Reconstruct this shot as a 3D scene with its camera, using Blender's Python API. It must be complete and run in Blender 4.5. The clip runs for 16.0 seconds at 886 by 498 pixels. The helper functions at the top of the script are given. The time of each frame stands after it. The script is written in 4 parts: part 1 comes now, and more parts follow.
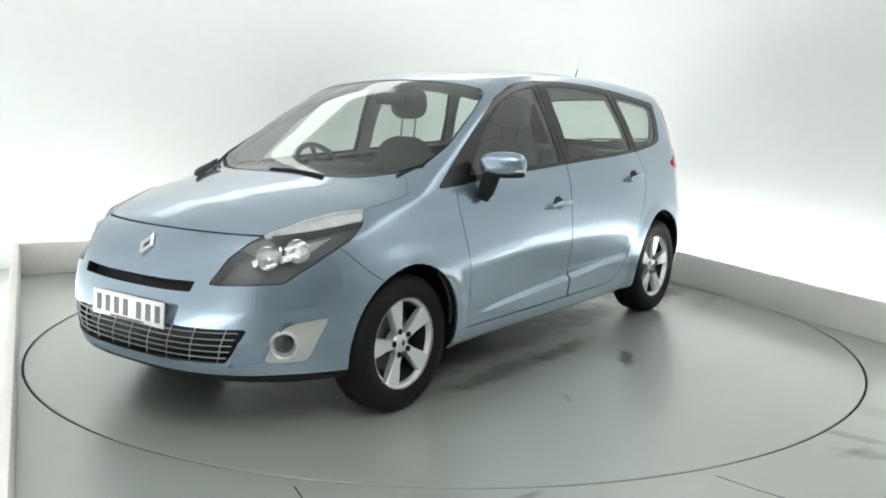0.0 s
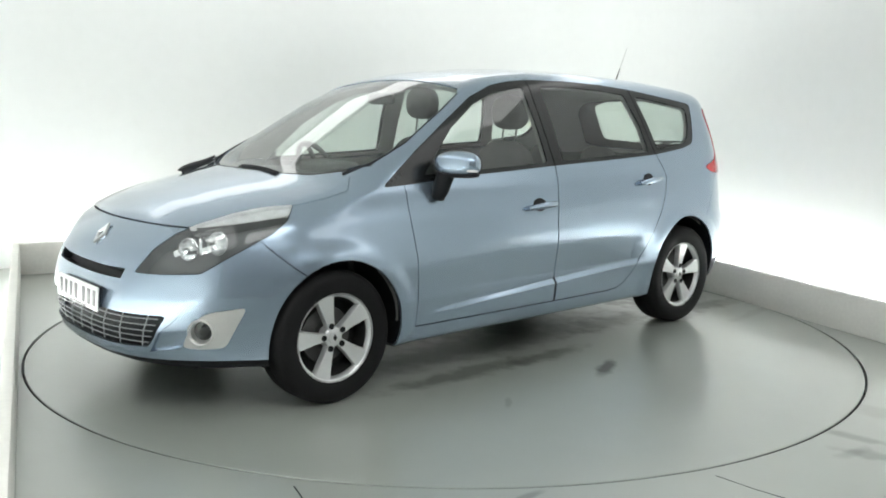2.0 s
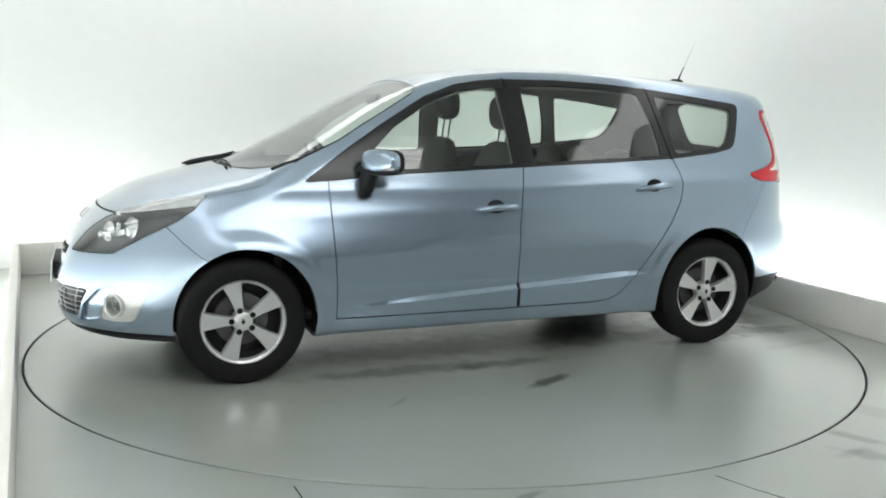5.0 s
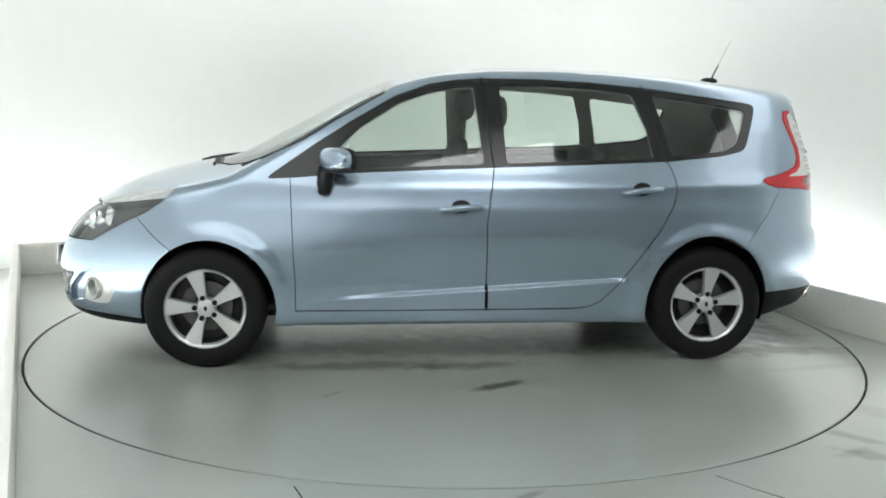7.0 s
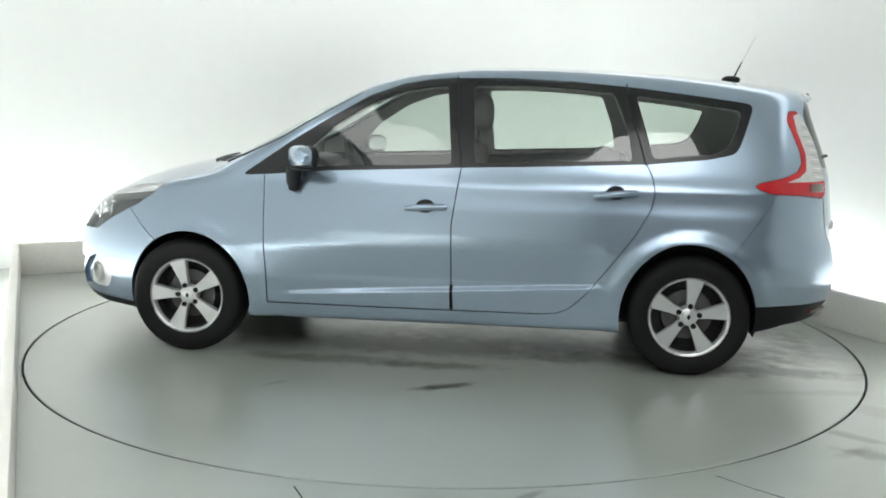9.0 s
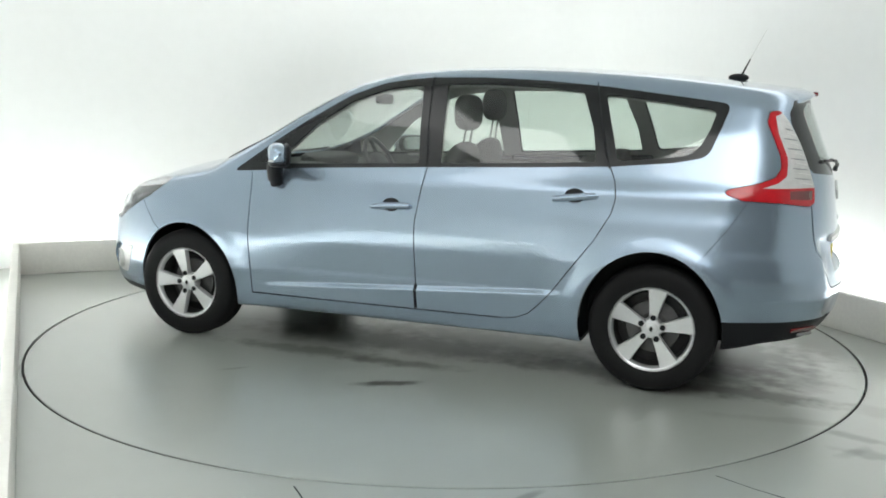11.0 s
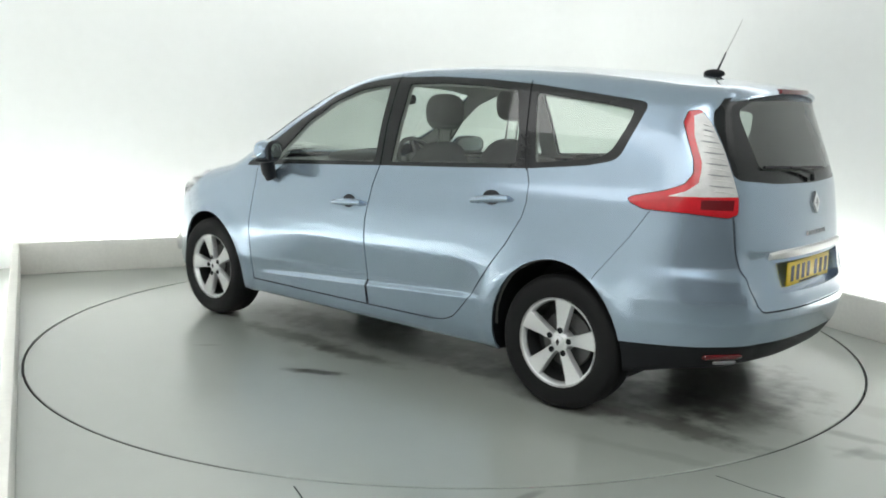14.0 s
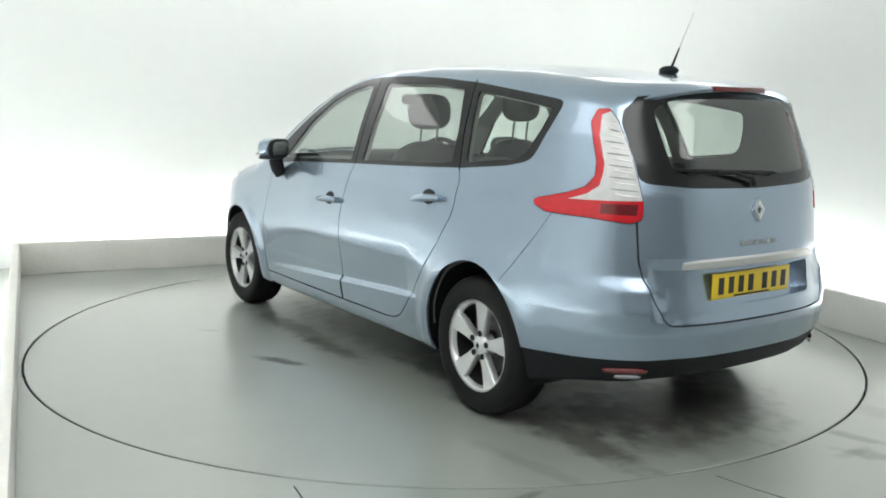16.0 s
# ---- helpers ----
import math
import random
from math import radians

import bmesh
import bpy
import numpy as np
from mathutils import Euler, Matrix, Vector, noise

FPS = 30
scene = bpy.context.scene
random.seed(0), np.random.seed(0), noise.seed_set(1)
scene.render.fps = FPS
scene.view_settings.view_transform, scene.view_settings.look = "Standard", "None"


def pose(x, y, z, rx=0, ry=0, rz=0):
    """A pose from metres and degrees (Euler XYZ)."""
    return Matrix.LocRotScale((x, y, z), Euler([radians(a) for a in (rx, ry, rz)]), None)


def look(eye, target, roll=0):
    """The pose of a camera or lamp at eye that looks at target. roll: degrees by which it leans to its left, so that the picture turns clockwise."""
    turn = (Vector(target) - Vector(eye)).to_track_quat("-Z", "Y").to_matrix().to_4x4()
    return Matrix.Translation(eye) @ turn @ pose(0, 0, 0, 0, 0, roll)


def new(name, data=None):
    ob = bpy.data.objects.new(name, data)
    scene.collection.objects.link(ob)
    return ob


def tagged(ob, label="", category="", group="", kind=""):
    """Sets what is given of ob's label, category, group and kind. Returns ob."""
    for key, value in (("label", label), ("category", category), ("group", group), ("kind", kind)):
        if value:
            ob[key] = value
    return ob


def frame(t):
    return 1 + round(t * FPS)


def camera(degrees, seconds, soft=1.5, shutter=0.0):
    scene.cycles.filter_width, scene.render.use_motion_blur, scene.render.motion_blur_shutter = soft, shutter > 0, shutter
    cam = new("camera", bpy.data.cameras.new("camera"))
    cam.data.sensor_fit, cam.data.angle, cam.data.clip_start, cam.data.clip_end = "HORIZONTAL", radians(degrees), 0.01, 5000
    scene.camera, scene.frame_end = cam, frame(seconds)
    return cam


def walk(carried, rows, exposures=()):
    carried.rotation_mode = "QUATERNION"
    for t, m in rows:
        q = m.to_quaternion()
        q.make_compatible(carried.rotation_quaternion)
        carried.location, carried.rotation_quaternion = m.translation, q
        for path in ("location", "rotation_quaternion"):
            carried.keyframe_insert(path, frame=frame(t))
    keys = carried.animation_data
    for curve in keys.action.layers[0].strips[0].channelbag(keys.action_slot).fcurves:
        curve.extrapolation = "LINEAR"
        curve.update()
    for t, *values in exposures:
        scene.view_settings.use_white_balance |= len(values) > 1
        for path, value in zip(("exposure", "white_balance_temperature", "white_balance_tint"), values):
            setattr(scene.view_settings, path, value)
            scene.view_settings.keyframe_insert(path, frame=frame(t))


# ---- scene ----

# ---- camera: it stands still ----
cam = camera(51.52, 16.0, soft=1.8)
EYE = Vector((0, -5.6956, 1.4227))
YAW, PITCH, ROLL = radians(-0.196), radians(9.057), 1.025
AIM = EYE + Vector((math.sin(YAW) * math.cos(PITCH), math.cos(YAW) * math.cos(PITCH), -math.sin(PITCH)))
STAND = look(EYE, AIM, ROLL)
walk(cam, [(0.0, STAND), (16.0, STAND)], exposures=[(0.0, 0.1), (16.0, 0.1)])

# heading of the turntable, seconds and degrees
TURN = [(0, 233.5), (.5, 231.42), (1, 228.36), (1.5, 225.0), (2, 221.45), (2.5, 218.05), (3, 214.65), (3.5, 211.25),
        (4, 207.85), (4.5, 204.4), (5, 200.95), (5.5, 197.5), (6, 194.05), (6.5, 190.6), (7, 187.16), (7.5, 183.75),
        (8, 180.36), (8.5, 176.93), (9, 173.4), (9.5, 169.95), (10, 166.5), (10.5, 163.05), (11, 159.6), (11.5, 156.1),
        (12, 152.62), (12.5, 149.15), (13, 145.68), (13.5, 142.25), (14, 138.8), (14.5, 135.36), (15, 131.86), (15.5, 128.4),
        (16, 124.87)]
CAR_X, CAR_Y = -0.0068, -0.0723

# ---- light ----
world = bpy.data.worlds.new("world")
scene.world = world
world.use_nodes = True
world.node_tree.nodes["Background"].inputs[0].default_value = (.8, .9, .85, 1)
world.node_tree.nodes["Background"].inputs[1].default_value = .05
FILL_GLOW, COVE_GLOW, TROUGH_GLOW = 4.4, 2.4, 38.0


# ---- materials ----
def mat(name, color, rough=.5, metal=0, coat=0, spec=.5, var=.06, scale=6.0, bump=0, bump_scale=200.0, emit=0, alpha_noise=None):
    """A principled material with two scales of slight variation and an optional fine relief."""
    m = bpy.data.materials.new(name)
    m.use_nodes = True
    nt = m.node_tree
    b = nt.nodes["Principled BSDF"]
    b.inputs["Base Color"].default_value = (*color, 1)
    b.inputs["Roughness"].default_value = rough
    b.inputs["Metallic"].default_value = metal
    b.inputs["Coat Weight"].default_value = coat
    b.inputs["Coat Roughness"].default_value = .04
    b.inputs["Specular IOR Level"].default_value = spec
    if emit:
        b.inputs["Emission Color"].default_value = (*color, 1)
        b.inputs["Emission Strength"].default_value = emit
    tc = nt.nodes.new("ShaderNodeTexCoord")
    if var:
        big, fine = nt.nodes.new("ShaderNodeTexNoise"), nt.nodes.new("ShaderNodeTexNoise")
        big.inputs["Scale"].default_value, fine.inputs["Scale"].default_value = scale, scale * 14
        add = nt.nodes.new("ShaderNodeMath")
        add.operation = "ADD"
        ramp = nt.nodes.new("ShaderNodeMapRange")
        ramp.inputs["From Min"].default_value, ramp.inputs["From Max"].default_value = .6, 1.4
        ramp.inputs["To Min"].default_value, ramp.inputs["To Max"].default_value = 1 - var, 1 + var
        mix = nt.nodes.new("ShaderNodeVectorMath")
        mix.operation = "SCALE"
        mix.inputs[0].default_value = color
        nt.links.new(tc.outputs["Object"], big.inputs["Vector"])
        nt.links.new(tc.outputs["Object"], fine.inputs["Vector"])
        nt.links.new(big.outputs["Fac"], add.inputs[0])
        nt.links.new(fine.outputs["Fac"], add.inputs[1])
        nt.links.new(add.outputs[0], ramp.inputs["Value"])
        nt.links.new(ramp.outputs[0], mix.inputs["Scale"])
        nt.links.new(mix.outputs[0], b.inputs["Base Color"])
    if bump:
        n = nt.nodes.new("ShaderNodeTexNoise")
        n.inputs["Scale"].default_value = bump_scale
        bp = nt.nodes.new("ShaderNodeBump")
        bp.inputs["Strength"].default_value = bump
        bp.inputs["Distance"].default_value = .002
        nt.links.new(tc.outputs["Object"], n.inputs["Vector"])
        nt.links.new(n.outputs["Fac"], bp.inputs["Height"])
        nt.links.new(bp.outputs["Normal"], b.inputs["Normal"])
    return m


def glass_mat(name, tint, gloss=1.0, rough=.02, least=.05):
    """A thin pane: tinted clear, with a mirror gloss that grows at glancing angles on both of its faces."""
    m = bpy.data.materials.new(name)
    m.use_nodes = True
    nt = m.node_tree
    nt.nodes.clear()
    out, mix = nt.nodes.new("ShaderNodeOutputMaterial"), nt.nodes.new("ShaderNodeMixShader")
    clear, shine, layer = nt.nodes.new("ShaderNodeBsdfTransparent"), nt.nodes.new("ShaderNodeBsdfGlossy"), nt.nodes.new("ShaderNodeLayerWeight")
    clear.inputs["Color"].default_value = (*tint, 1)
    shine.inputs["Roughness"].default_value = rough
    shine.inputs["Color"].default_value = (gloss, gloss, gloss, 1)
    layer.inputs["Blend"].default_value = .5
    five, scale = nt.nodes.new("ShaderNodeMath"), nt.nodes.new("ShaderNodeMath")
    five.operation, scale.operation = "POWER", "MULTIPLY_ADD"
    five.inputs[1].default_value = 4.5
    scale.inputs[1].default_value, scale.inputs[2].default_value = .97 - least, least
    nt.links.new(layer.outputs["Facing"], five.inputs[0])
    nt.links.new(five.outputs[0], scale.inputs[0])
    nt.links.new(scale.outputs[0], mix.inputs[0])
    nt.links.new(clear.outputs[0], mix.inputs[1])
    nt.links.new(shine.outputs[0], mix.inputs[2])
    nt.links.new(mix.outputs[0], out.inputs["Surface"])
    return m


def glow_mat(name, color, strength):
    m = bpy.data.materials.new(name)
    m.use_nodes = True
    nt = m.node_tree
    nt.nodes.clear()
    out, em = nt.nodes.new("ShaderNodeOutputMaterial"), nt.nodes.new("ShaderNodeEmission")
    em.inputs["Color"].default_value, em.inputs["Strength"].default_value = (*color, 1), strength
    nt.links.new(em.outputs[0], out.inputs["Surface"])
    return m


def floor_mat(name, color, marks):
    """Painted concrete: worn gloss, dust, tyre smears and a few dark marks (x, y, long, wide, turn, depth), some with
    shade painted in.
    """
    m = bpy.data.materials.new(name)
    m.use_nodes = True
    nt = m.node_tree
    b = nt.nodes["Principled BSDF"]
    tc = nt.nodes.new("ShaderNodeTexCoord")

    def noise_node(scale, detail=5.0):
        n = nt.nodes.new("ShaderNodeTexNoise")
        n.inputs["Scale"].default_value, n.inputs["Detail"].default_value = scale, detail
        nt.links.new(tc.outputs["Object"], n.inputs["Vector"])
        return n

    def rng(src, a, z, lo, hi):
        r = nt.nodes.new("ShaderNodeMapRange")
        for k, v in (("From Min", a), ("From Max", z), ("To Min", lo), ("To Max", hi)):
            r.inputs[k].default_value = v
        nt.links.new(src, r.inputs["Value"])
        return r.outputs[0]

    def math_node(op, a, c):
        n = nt.nodes.new("ShaderNodeMath")
        n.operation = op
        for i, v in enumerate((a, c)):
            if isinstance(v, (int, float)):
                n.inputs[i].default_value = v
            else:
                nt.links.new(v, n.inputs[i])
        return n.outputs[0]

    tone = math_node("MULTIPLY", rng(noise_node(.7, 2.0).outputs["Fac"], 0, 1, .86, 1.14), rng(noise_node(5.0, 3.0).outputs["Fac"], 0, 1, .95, 1.05))
    edge = noise_node(9.0, 3.0)
    clean_lit = 1.0
    for x, y, long, wide, turn, depth in marks:
        mp = nt.nodes.new("ShaderNodeMapping")
        mp.vector_type = "TEXTURE"
        mp.inputs["Location"].default_value = (x, y, 0)
        mp.inputs["Rotation"].default_value = (0, 0, radians(turn))
        mp.inputs["Scale"].default_value = (long, wide, 1)
        nt.links.new(tc.outputs["Object"], mp.inputs["Vector"])
        ln = nt.nodes.new("ShaderNodeVectorMath")
        ln.operation = "LENGTH"
        nt.links.new(mp.outputs[0], ln.inputs[0])
        ragged = math_node("ADD", ln.outputs["Value"], rng(edge.outputs["Fac"], .3, .7, -.3, .3))
        clean_lit = math_node("MULTIPLY", clean_lit, rng(ragged, .45, 1.1, 1 - depth, 1))
    mix = nt.nodes.new("ShaderNodeVectorMath")
    mix.operation = "SCALE"
    mix.inputs[0].default_value = color
    nt.links.new(tone, mix.inputs["Scale"])
    soil_and_shade = nt.nodes.new("ShaderNodeMix")
    soil_and_shade.data_type = "RGBA"
    soil_and_shade.inputs["A"].default_value = (.030, .025, .019, 1)
    nt.links.new(clean_lit, soil_and_shade.inputs["Factor"])
    nt.links.new(mix.outputs[0], soil_and_shade.inputs["B"])
    nt.links.new(soil_and_shade.outputs["Result"], b.inputs["Base Color"])
    nt.links.new(rng(noise_node(1.4, 1.0).outputs["Fac"], .2, .8, .29, .33), b.inputs["Roughness"])
    b.inputs["Specular IOR Level"].default_value = 1.0
    nt.links.new(math_node("MULTIPLY", clean_lit, .8), b.inputs["Coat Weight"])
    b.inputs["Coat Roughness"].default_value = .28
    return m


PAINT = mat("metallic_blue_paint", (.325, .41, .51), rough=.27, metal=.75, coat=1.0, var=.03, scale=2.0)
PAINT.node_tree.nodes["Principled BSDF"].inputs["Coat Roughness"].default_value = .035
BLACK = mat("black_plastic", (.007, .008, .010), rough=.5, bump=.15, spec=.25)
TRIM = mat("black_window_trim", (.013, .014, .015), rough=.2, var=.02, spec=.45)
SEAM = mat("panel_gap", (.01, .012, .015), rough=.8, var=.02)
RUBBER = mat("tyre_rubber", (.007, .007, .0075), rough=.65, bump=.3, bump_scale=120, spec=.22)
ALLOY = mat("silver_alloy", (.74, .75, .76), rough=.30, metal=.68, var=.04, scale=9)
DARKMETAL = mat("dark_metal", (.03, .03, .031), rough=.5, metal=.4, var=.2)
STEEL = mat("brake_disc_steel", (.13, .13, .13), rough=.5, metal=.6, var=.12, scale=12)
MIRROR = mat("mirror_glass", (.62, .64, .65), rough=.2, metal=1.0, var=.01)
CHROME = mat("chrome", (.86, .87, .88), rough=.08, metal=1.0, var=.01)
GRILLE_BAR = mat("grey_grille_bar", (.30, .31, .32), rough=.3, metal=.5, var=.03)
# dark so that the car's near side mirrors little light
FRONTWALL = mat("unseen_front_wall", (.13, .133, .133), rough=.7, var=.08, scale=1.5)
SATIN = mat("satin_silver_trim", (.66, .66, .645), rough=.33, metal=.55, var=.03)
LAMPDARK = mat("lamp_housing", (.13, .134, .138), rough=.5, var=.05)
LAMPCHROME = mat("lamp_reflector", (.85, .86, .87), rough=.2, metal=.8, var=.02)
RED = mat("red_lens", (.52, .010, .018), rough=.2, coat=.4, var=.2, scale=22)
SHELF = mat("indicator_shelf", (.74, .745, .75), rough=.32, metal=.25, var=.22, scale=16, bump=.6, bump_scale=45)
DARKRED = mat("dark_red_lens", (.14, .006, .01), rough=.18, coat=1.0, var=.08, scale=20)
CLEARLENS = mat("clear_lens", (.60, .595, .59), rough=.2, coat=.6, var=.16, scale=30)
WINDOW = glass_mat("side_glass", (.74, .80, .76), least=.08)
SCREEN = glass_mat("windscreen_glass", (.80, .86, .83), least=.09)
LENS = glass_mat("lamp_lens", (.92, .94, .94))
REARGLASS = glass_mat("tinted_rear_glass", (.70, .755, .72), least=.10)
FABRIC = mat("grey_seat_fabric", (.085, .083, .082), rough=.9, bump=.4, bump_scale=300, var=.15)
DASH = mat("dashboard_plastic", (.06, .061, .062), rough=.65, bump=.2)
LINING = mat("pale_headlining", (0.323, 0.323, 0.306), rough=.95, bump=.2)
CARD = mat("door_card_plastic", (.11, .113, .108), rough=.7, bump=.2)
PLATE_W = mat("white_plate", (.52, .53, .52), rough=.35, var=.02)
PLATE_Y = mat("yellow_plate", (.78, .56, .03), rough=.3, var=.02)
INK = mat("black_ink", (.012, .012, .012), rough=.4, var=.02)
WALLPAINT = mat("white_wall_paint", (.85, .865, .855), rough=.85, var=.015, scale=.8, bump=.05, bump_scale=60)
KERBPAINT = mat("offwhite_kerb_paint", (.82, .805, .765), rough=.6, var=.05, scale=3, bump=.04, bump_scale=40)
# greyer than the walls, so the unseen ceiling mirrors dimly in the windscreen
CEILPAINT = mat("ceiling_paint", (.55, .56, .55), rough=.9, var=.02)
PIT = mat("dark_pit", (.02, .022, .022), rough=.9)
FLOOR = floor_mat("painted_floor", (.30, .325, .297),
                  [(.95, -2.36, .20, .05, -60, .45), (.88, -2.60, .22, .06, -50, .4), (.80, -2.52, .12, .04, 10, .35), (-.68, -2.43, .09, .025, 20, .5),
                   # first two: dirt by the right kerb, its shade and reflection painted in
                   (2.33, 1.25, 1.5, .14, 90, .3), (2.2, 2.3, .5, .2, 60, .22), (1.35, -2.2, .30, .10, -65, .2)])
TABLE = floor_mat("painted_turntable", (.30, .325, .297),
                  [(-.14, 1.19, .18, .05, 28, .9), (-1.85, .60, .55, .12, -4, .72), (-1.45, .70, .35, .11, 0, .6), (.55, .80, .62, .10, 0, .62), (-.05, .83, .38, .08, 4, .6),
                   # wide marks: dirt plus the car's shade and reflection, painted under and behind it
                   (.1, .42, 1.2, .24, 0, .5), (-.4, .15, .9, .26, -10, .45), (-1.0, .5, .55, .16, 5, .5), (-1.8, -.1, .5, .55, 10, .68), (-1.75, .30, .35, .25, -20, .55), (-2.1, .25, .22, .3, 0, .45), (.72, 1.29, .10, .02, 45, .35), (-2.0, .97, .4, .05, 8, .2)])
FILL = glow_mat("fluorescent_tube", (.98, 1.0, .98), FILL_GLOW)
COVE = glow_mat("cove_tube", (.98, 1.0, .98), COVE_GLOW)
TROUGH = glow_mat("trough_light", (.97, 1.0, .98), TROUGH_GLOW)


# ---- helpers for building ----
def part(name, bm, material, parent=None, label="", smooth=True):
    """Links a bmesh as one mesh object under a thing or a part."""
    me = bpy.data.meshes.new(name)
    bm.normal_update()
    bm.to_mesh(me)
    bm.free()
    if smooth:
        me.shade_smooth()
        me.set_sharp_from_angle(angle=radians(38))
    me.materials.append(material)
    ob = new(name, me)
    ob.parent = parent
    return tagged(ob, label)


def box(bm, lo, hi, bevel=0.0, seg=2):
    """An axis-aligned block, its edges rounded."""
    m = Matrix.Translation([(a + b) / 2 for a, b in zip(lo, hi)]) @ Matrix.Diagonal([b - a for a, b in zip(lo, hi)] + [1])
    v = bmesh.ops.create_cube(bm, size=1, matrix=m)["verts"]
    if bevel:
        e = {e for w in v for e in w.link_edges}
        bmesh.ops.bevel(bm, geom=list(e), offset=bevel, segments=seg, profile=.5, affect="EDGES")
    return bm


def lathe(bm, profile, n=48, m=None, closed=False):
    """Turns (radius, height) points about the local z axis."""
    m = m or Matrix()
    rings = [[bm.verts.new(m @ Vector((r * math.cos(2 * math.pi * i / n), r * math.sin(2 * math.pi * i / n), h))) for i in range(n)] for r, h in profile]
    pairs = list(zip(rings, rings[1:])) + ([(rings[-1], rings[0])] if closed else [])
    for a, b in pairs:
        for i in range(n):
            bm.faces.new((a[i], a[(i + 1) % n], b[(i + 1) % n], b[i]))
    return rings


def tube(bm, pts, r, n=8):
    """A round bar along points."""
    rings = []
    for i, p in enumerate(pts):
        p = Vector(p)
        d = (Vector(pts[min(i + 1, len(pts) - 1)]) - Vector(pts[max(i - 1, 0)])).normalized()
        a = d.orthogonal().normalized()
        if abs(d.z) < .9:
            a = d.cross(Vector((0, 0, 1))).normalized()
        b = d.cross(a)
        rr = r[i] if isinstance(r, (list, tuple)) else r
        rings.append([bm.verts.new(p + rr * (math.cos(2 * math.pi * k / n) * a + math.sin(2 * math.pi * k / n) * b)) for k in range(n)])
    for a, b in zip(rings, rings[1:]):
        for k in range(n):
            bm.faces.new((a[k], a[(k + 1) % n], b[(k + 1) % n], b[k]))
    bm.faces.new(rings[0][::-1])
    bm.faces.new(rings[-1])
    return bm


def plate_of(bm, pts, thick, m=None):
    """A flat outline given a thickness, in the local xy plane."""
    m = m or Matrix()
    a = [bm.verts.new(m @ Vector((x, y, 0))) for x, y in pts]
    b = [bm.verts.new(m @ Vector((x, y, thick))) for x, y in pts]
    n = len(pts)
    bm.faces.new(a[::-1])
    bm.faces.new(b)
    for i in range(n):
        bm.faces.new((a[i], a[(i + 1) % n], b[(i + 1) % n], b[i]))
    return bm


def empty(name, label, category, m=None, group=""):
    ob = new(name)
    ob.empty_display_size = .2
    ob.matrix_world = m or Matrix()
    return tagged(ob, label, category, group)


# ---- room: turned 23 degrees; u along the back wall, v towards it ----
ROOM = Matrix.Rotation(radians(23), 4, "Z")
U0, U1, V0, V1 = -2.54, 2.43, -7.2, 2.72      # inner faces of the kerbs
GAP, KERB_H, KERB_T, WALL_H = .42, .255, .05, 3.2
R_TABLE = 2.448


def room_box(name, lo, hi, material, label, category="", bevel=.006, kind="structure"):
    ob = part(name, box(bmesh.new(), lo, hi, bevel), material, None, label)
    ob.matrix_world = ROOM
    return tagged(ob, "", category, "", kind)


def build_floor():
    bm = bmesh.new()
    n = 160
    inner, outer, low = [], [], []
    for i in range(n):
        a = 2 * math.pi * i / n
        d = Vector((math.cos(a), math.sin(a)))
        s = 1e9
        for k, (lo, hi) in enumerate(((U0 - GAP, U1 + GAP), (V0, V1 + GAP))):
            if abs(d[k]) > 1e-6:
                s = min(s, (hi if d[k] > 0 else lo) / d[k])
        inner.append(bm.verts.new((*(d * (R_TABLE + .007)), 0)))
        outer.append(bm.verts.new((*(d * s), 0)))
        low.append(bm.verts.new((*(d * (R_TABLE + .007)), -.09)))
    for i in range(n):
        j = (i + 1) % n
        bm.faces.new((inner[i], outer[i], outer[j], inner[j]))
        bm.faces.new((low[i], inner[i], inner[j], low[j]))
    # corners of the room
    for su in (U0 - GAP, U1 + GAP):
        for sv in (V0, V1 + GAP):
            near = sorted(outer, key=lambda w: (w.co.xy - Vector((su, sv))).length)[:2]
            c = bm.verts.new((su, sv, 0))
            f = bm.faces.new((near[0], near[1], c))
            f.normal_update()
            if f.normal.z < 0:
                f.normal_flip()
    ob = part("floor", bm, FLOOR, None, "grey-green painted concrete floor with faint stains and painted kerb shade", smooth=False)
    ob.matrix_world = ROOM
    tagged(ob, "", "floor", "", "structure")
    # pit under the table and cracks in the floor
    ob = part("turntable_pit", box(bmesh.new(), (-2.6, -2.6, -.12), (2.6, 2.6, -.10)), PIT, None, "dark pit under the turntable")
    tagged(ob, "", "pit", "", "structure")
    joint = bmesh.new()
    tube(joint, [(-.55, -2.46, .0005), (-.475, -2.62, .0005), (-.2, -3.2, .0005)], .003, 6)
    tagged(part("floor_joint", joint, SEAM, None, "dark crack in the painted floor"), "", "crack", "", "structure")
    joint = bmesh.new()
    tube(joint, [(1.07, -2.28, .0002), (1.18, -2.40, .0002), (1.36, -2.56, .0002)], .0016, 6)
    tagged(part("floor_joint", joint, SEAM, None, "hairline crack in the painted floor"), "", "crack", "", "structure")


def build_table():
    bm = bmesh.new()
    rings = lathe(bm, [(R_TABLE - .006, -.07), (R_TABLE - .006, -.002), (R_TABLE - .009, 0)], 192)
    bm.faces.new(rings[-1])
    ob = part("turntable", bm, TABLE, None, "round grey-green painted turntable flush with the floor", smooth=False)
    bm = bmesh.new()
    lathe(bm, [(R_TABLE - .005, -.075), (R_TABLE - .005, -.006), (R_TABLE - .0065, -.0045)], 192)
    part("rim", bm, DARKMETAL, ob, "dark steel rim")
    return tagged(ob, "", "turntable")


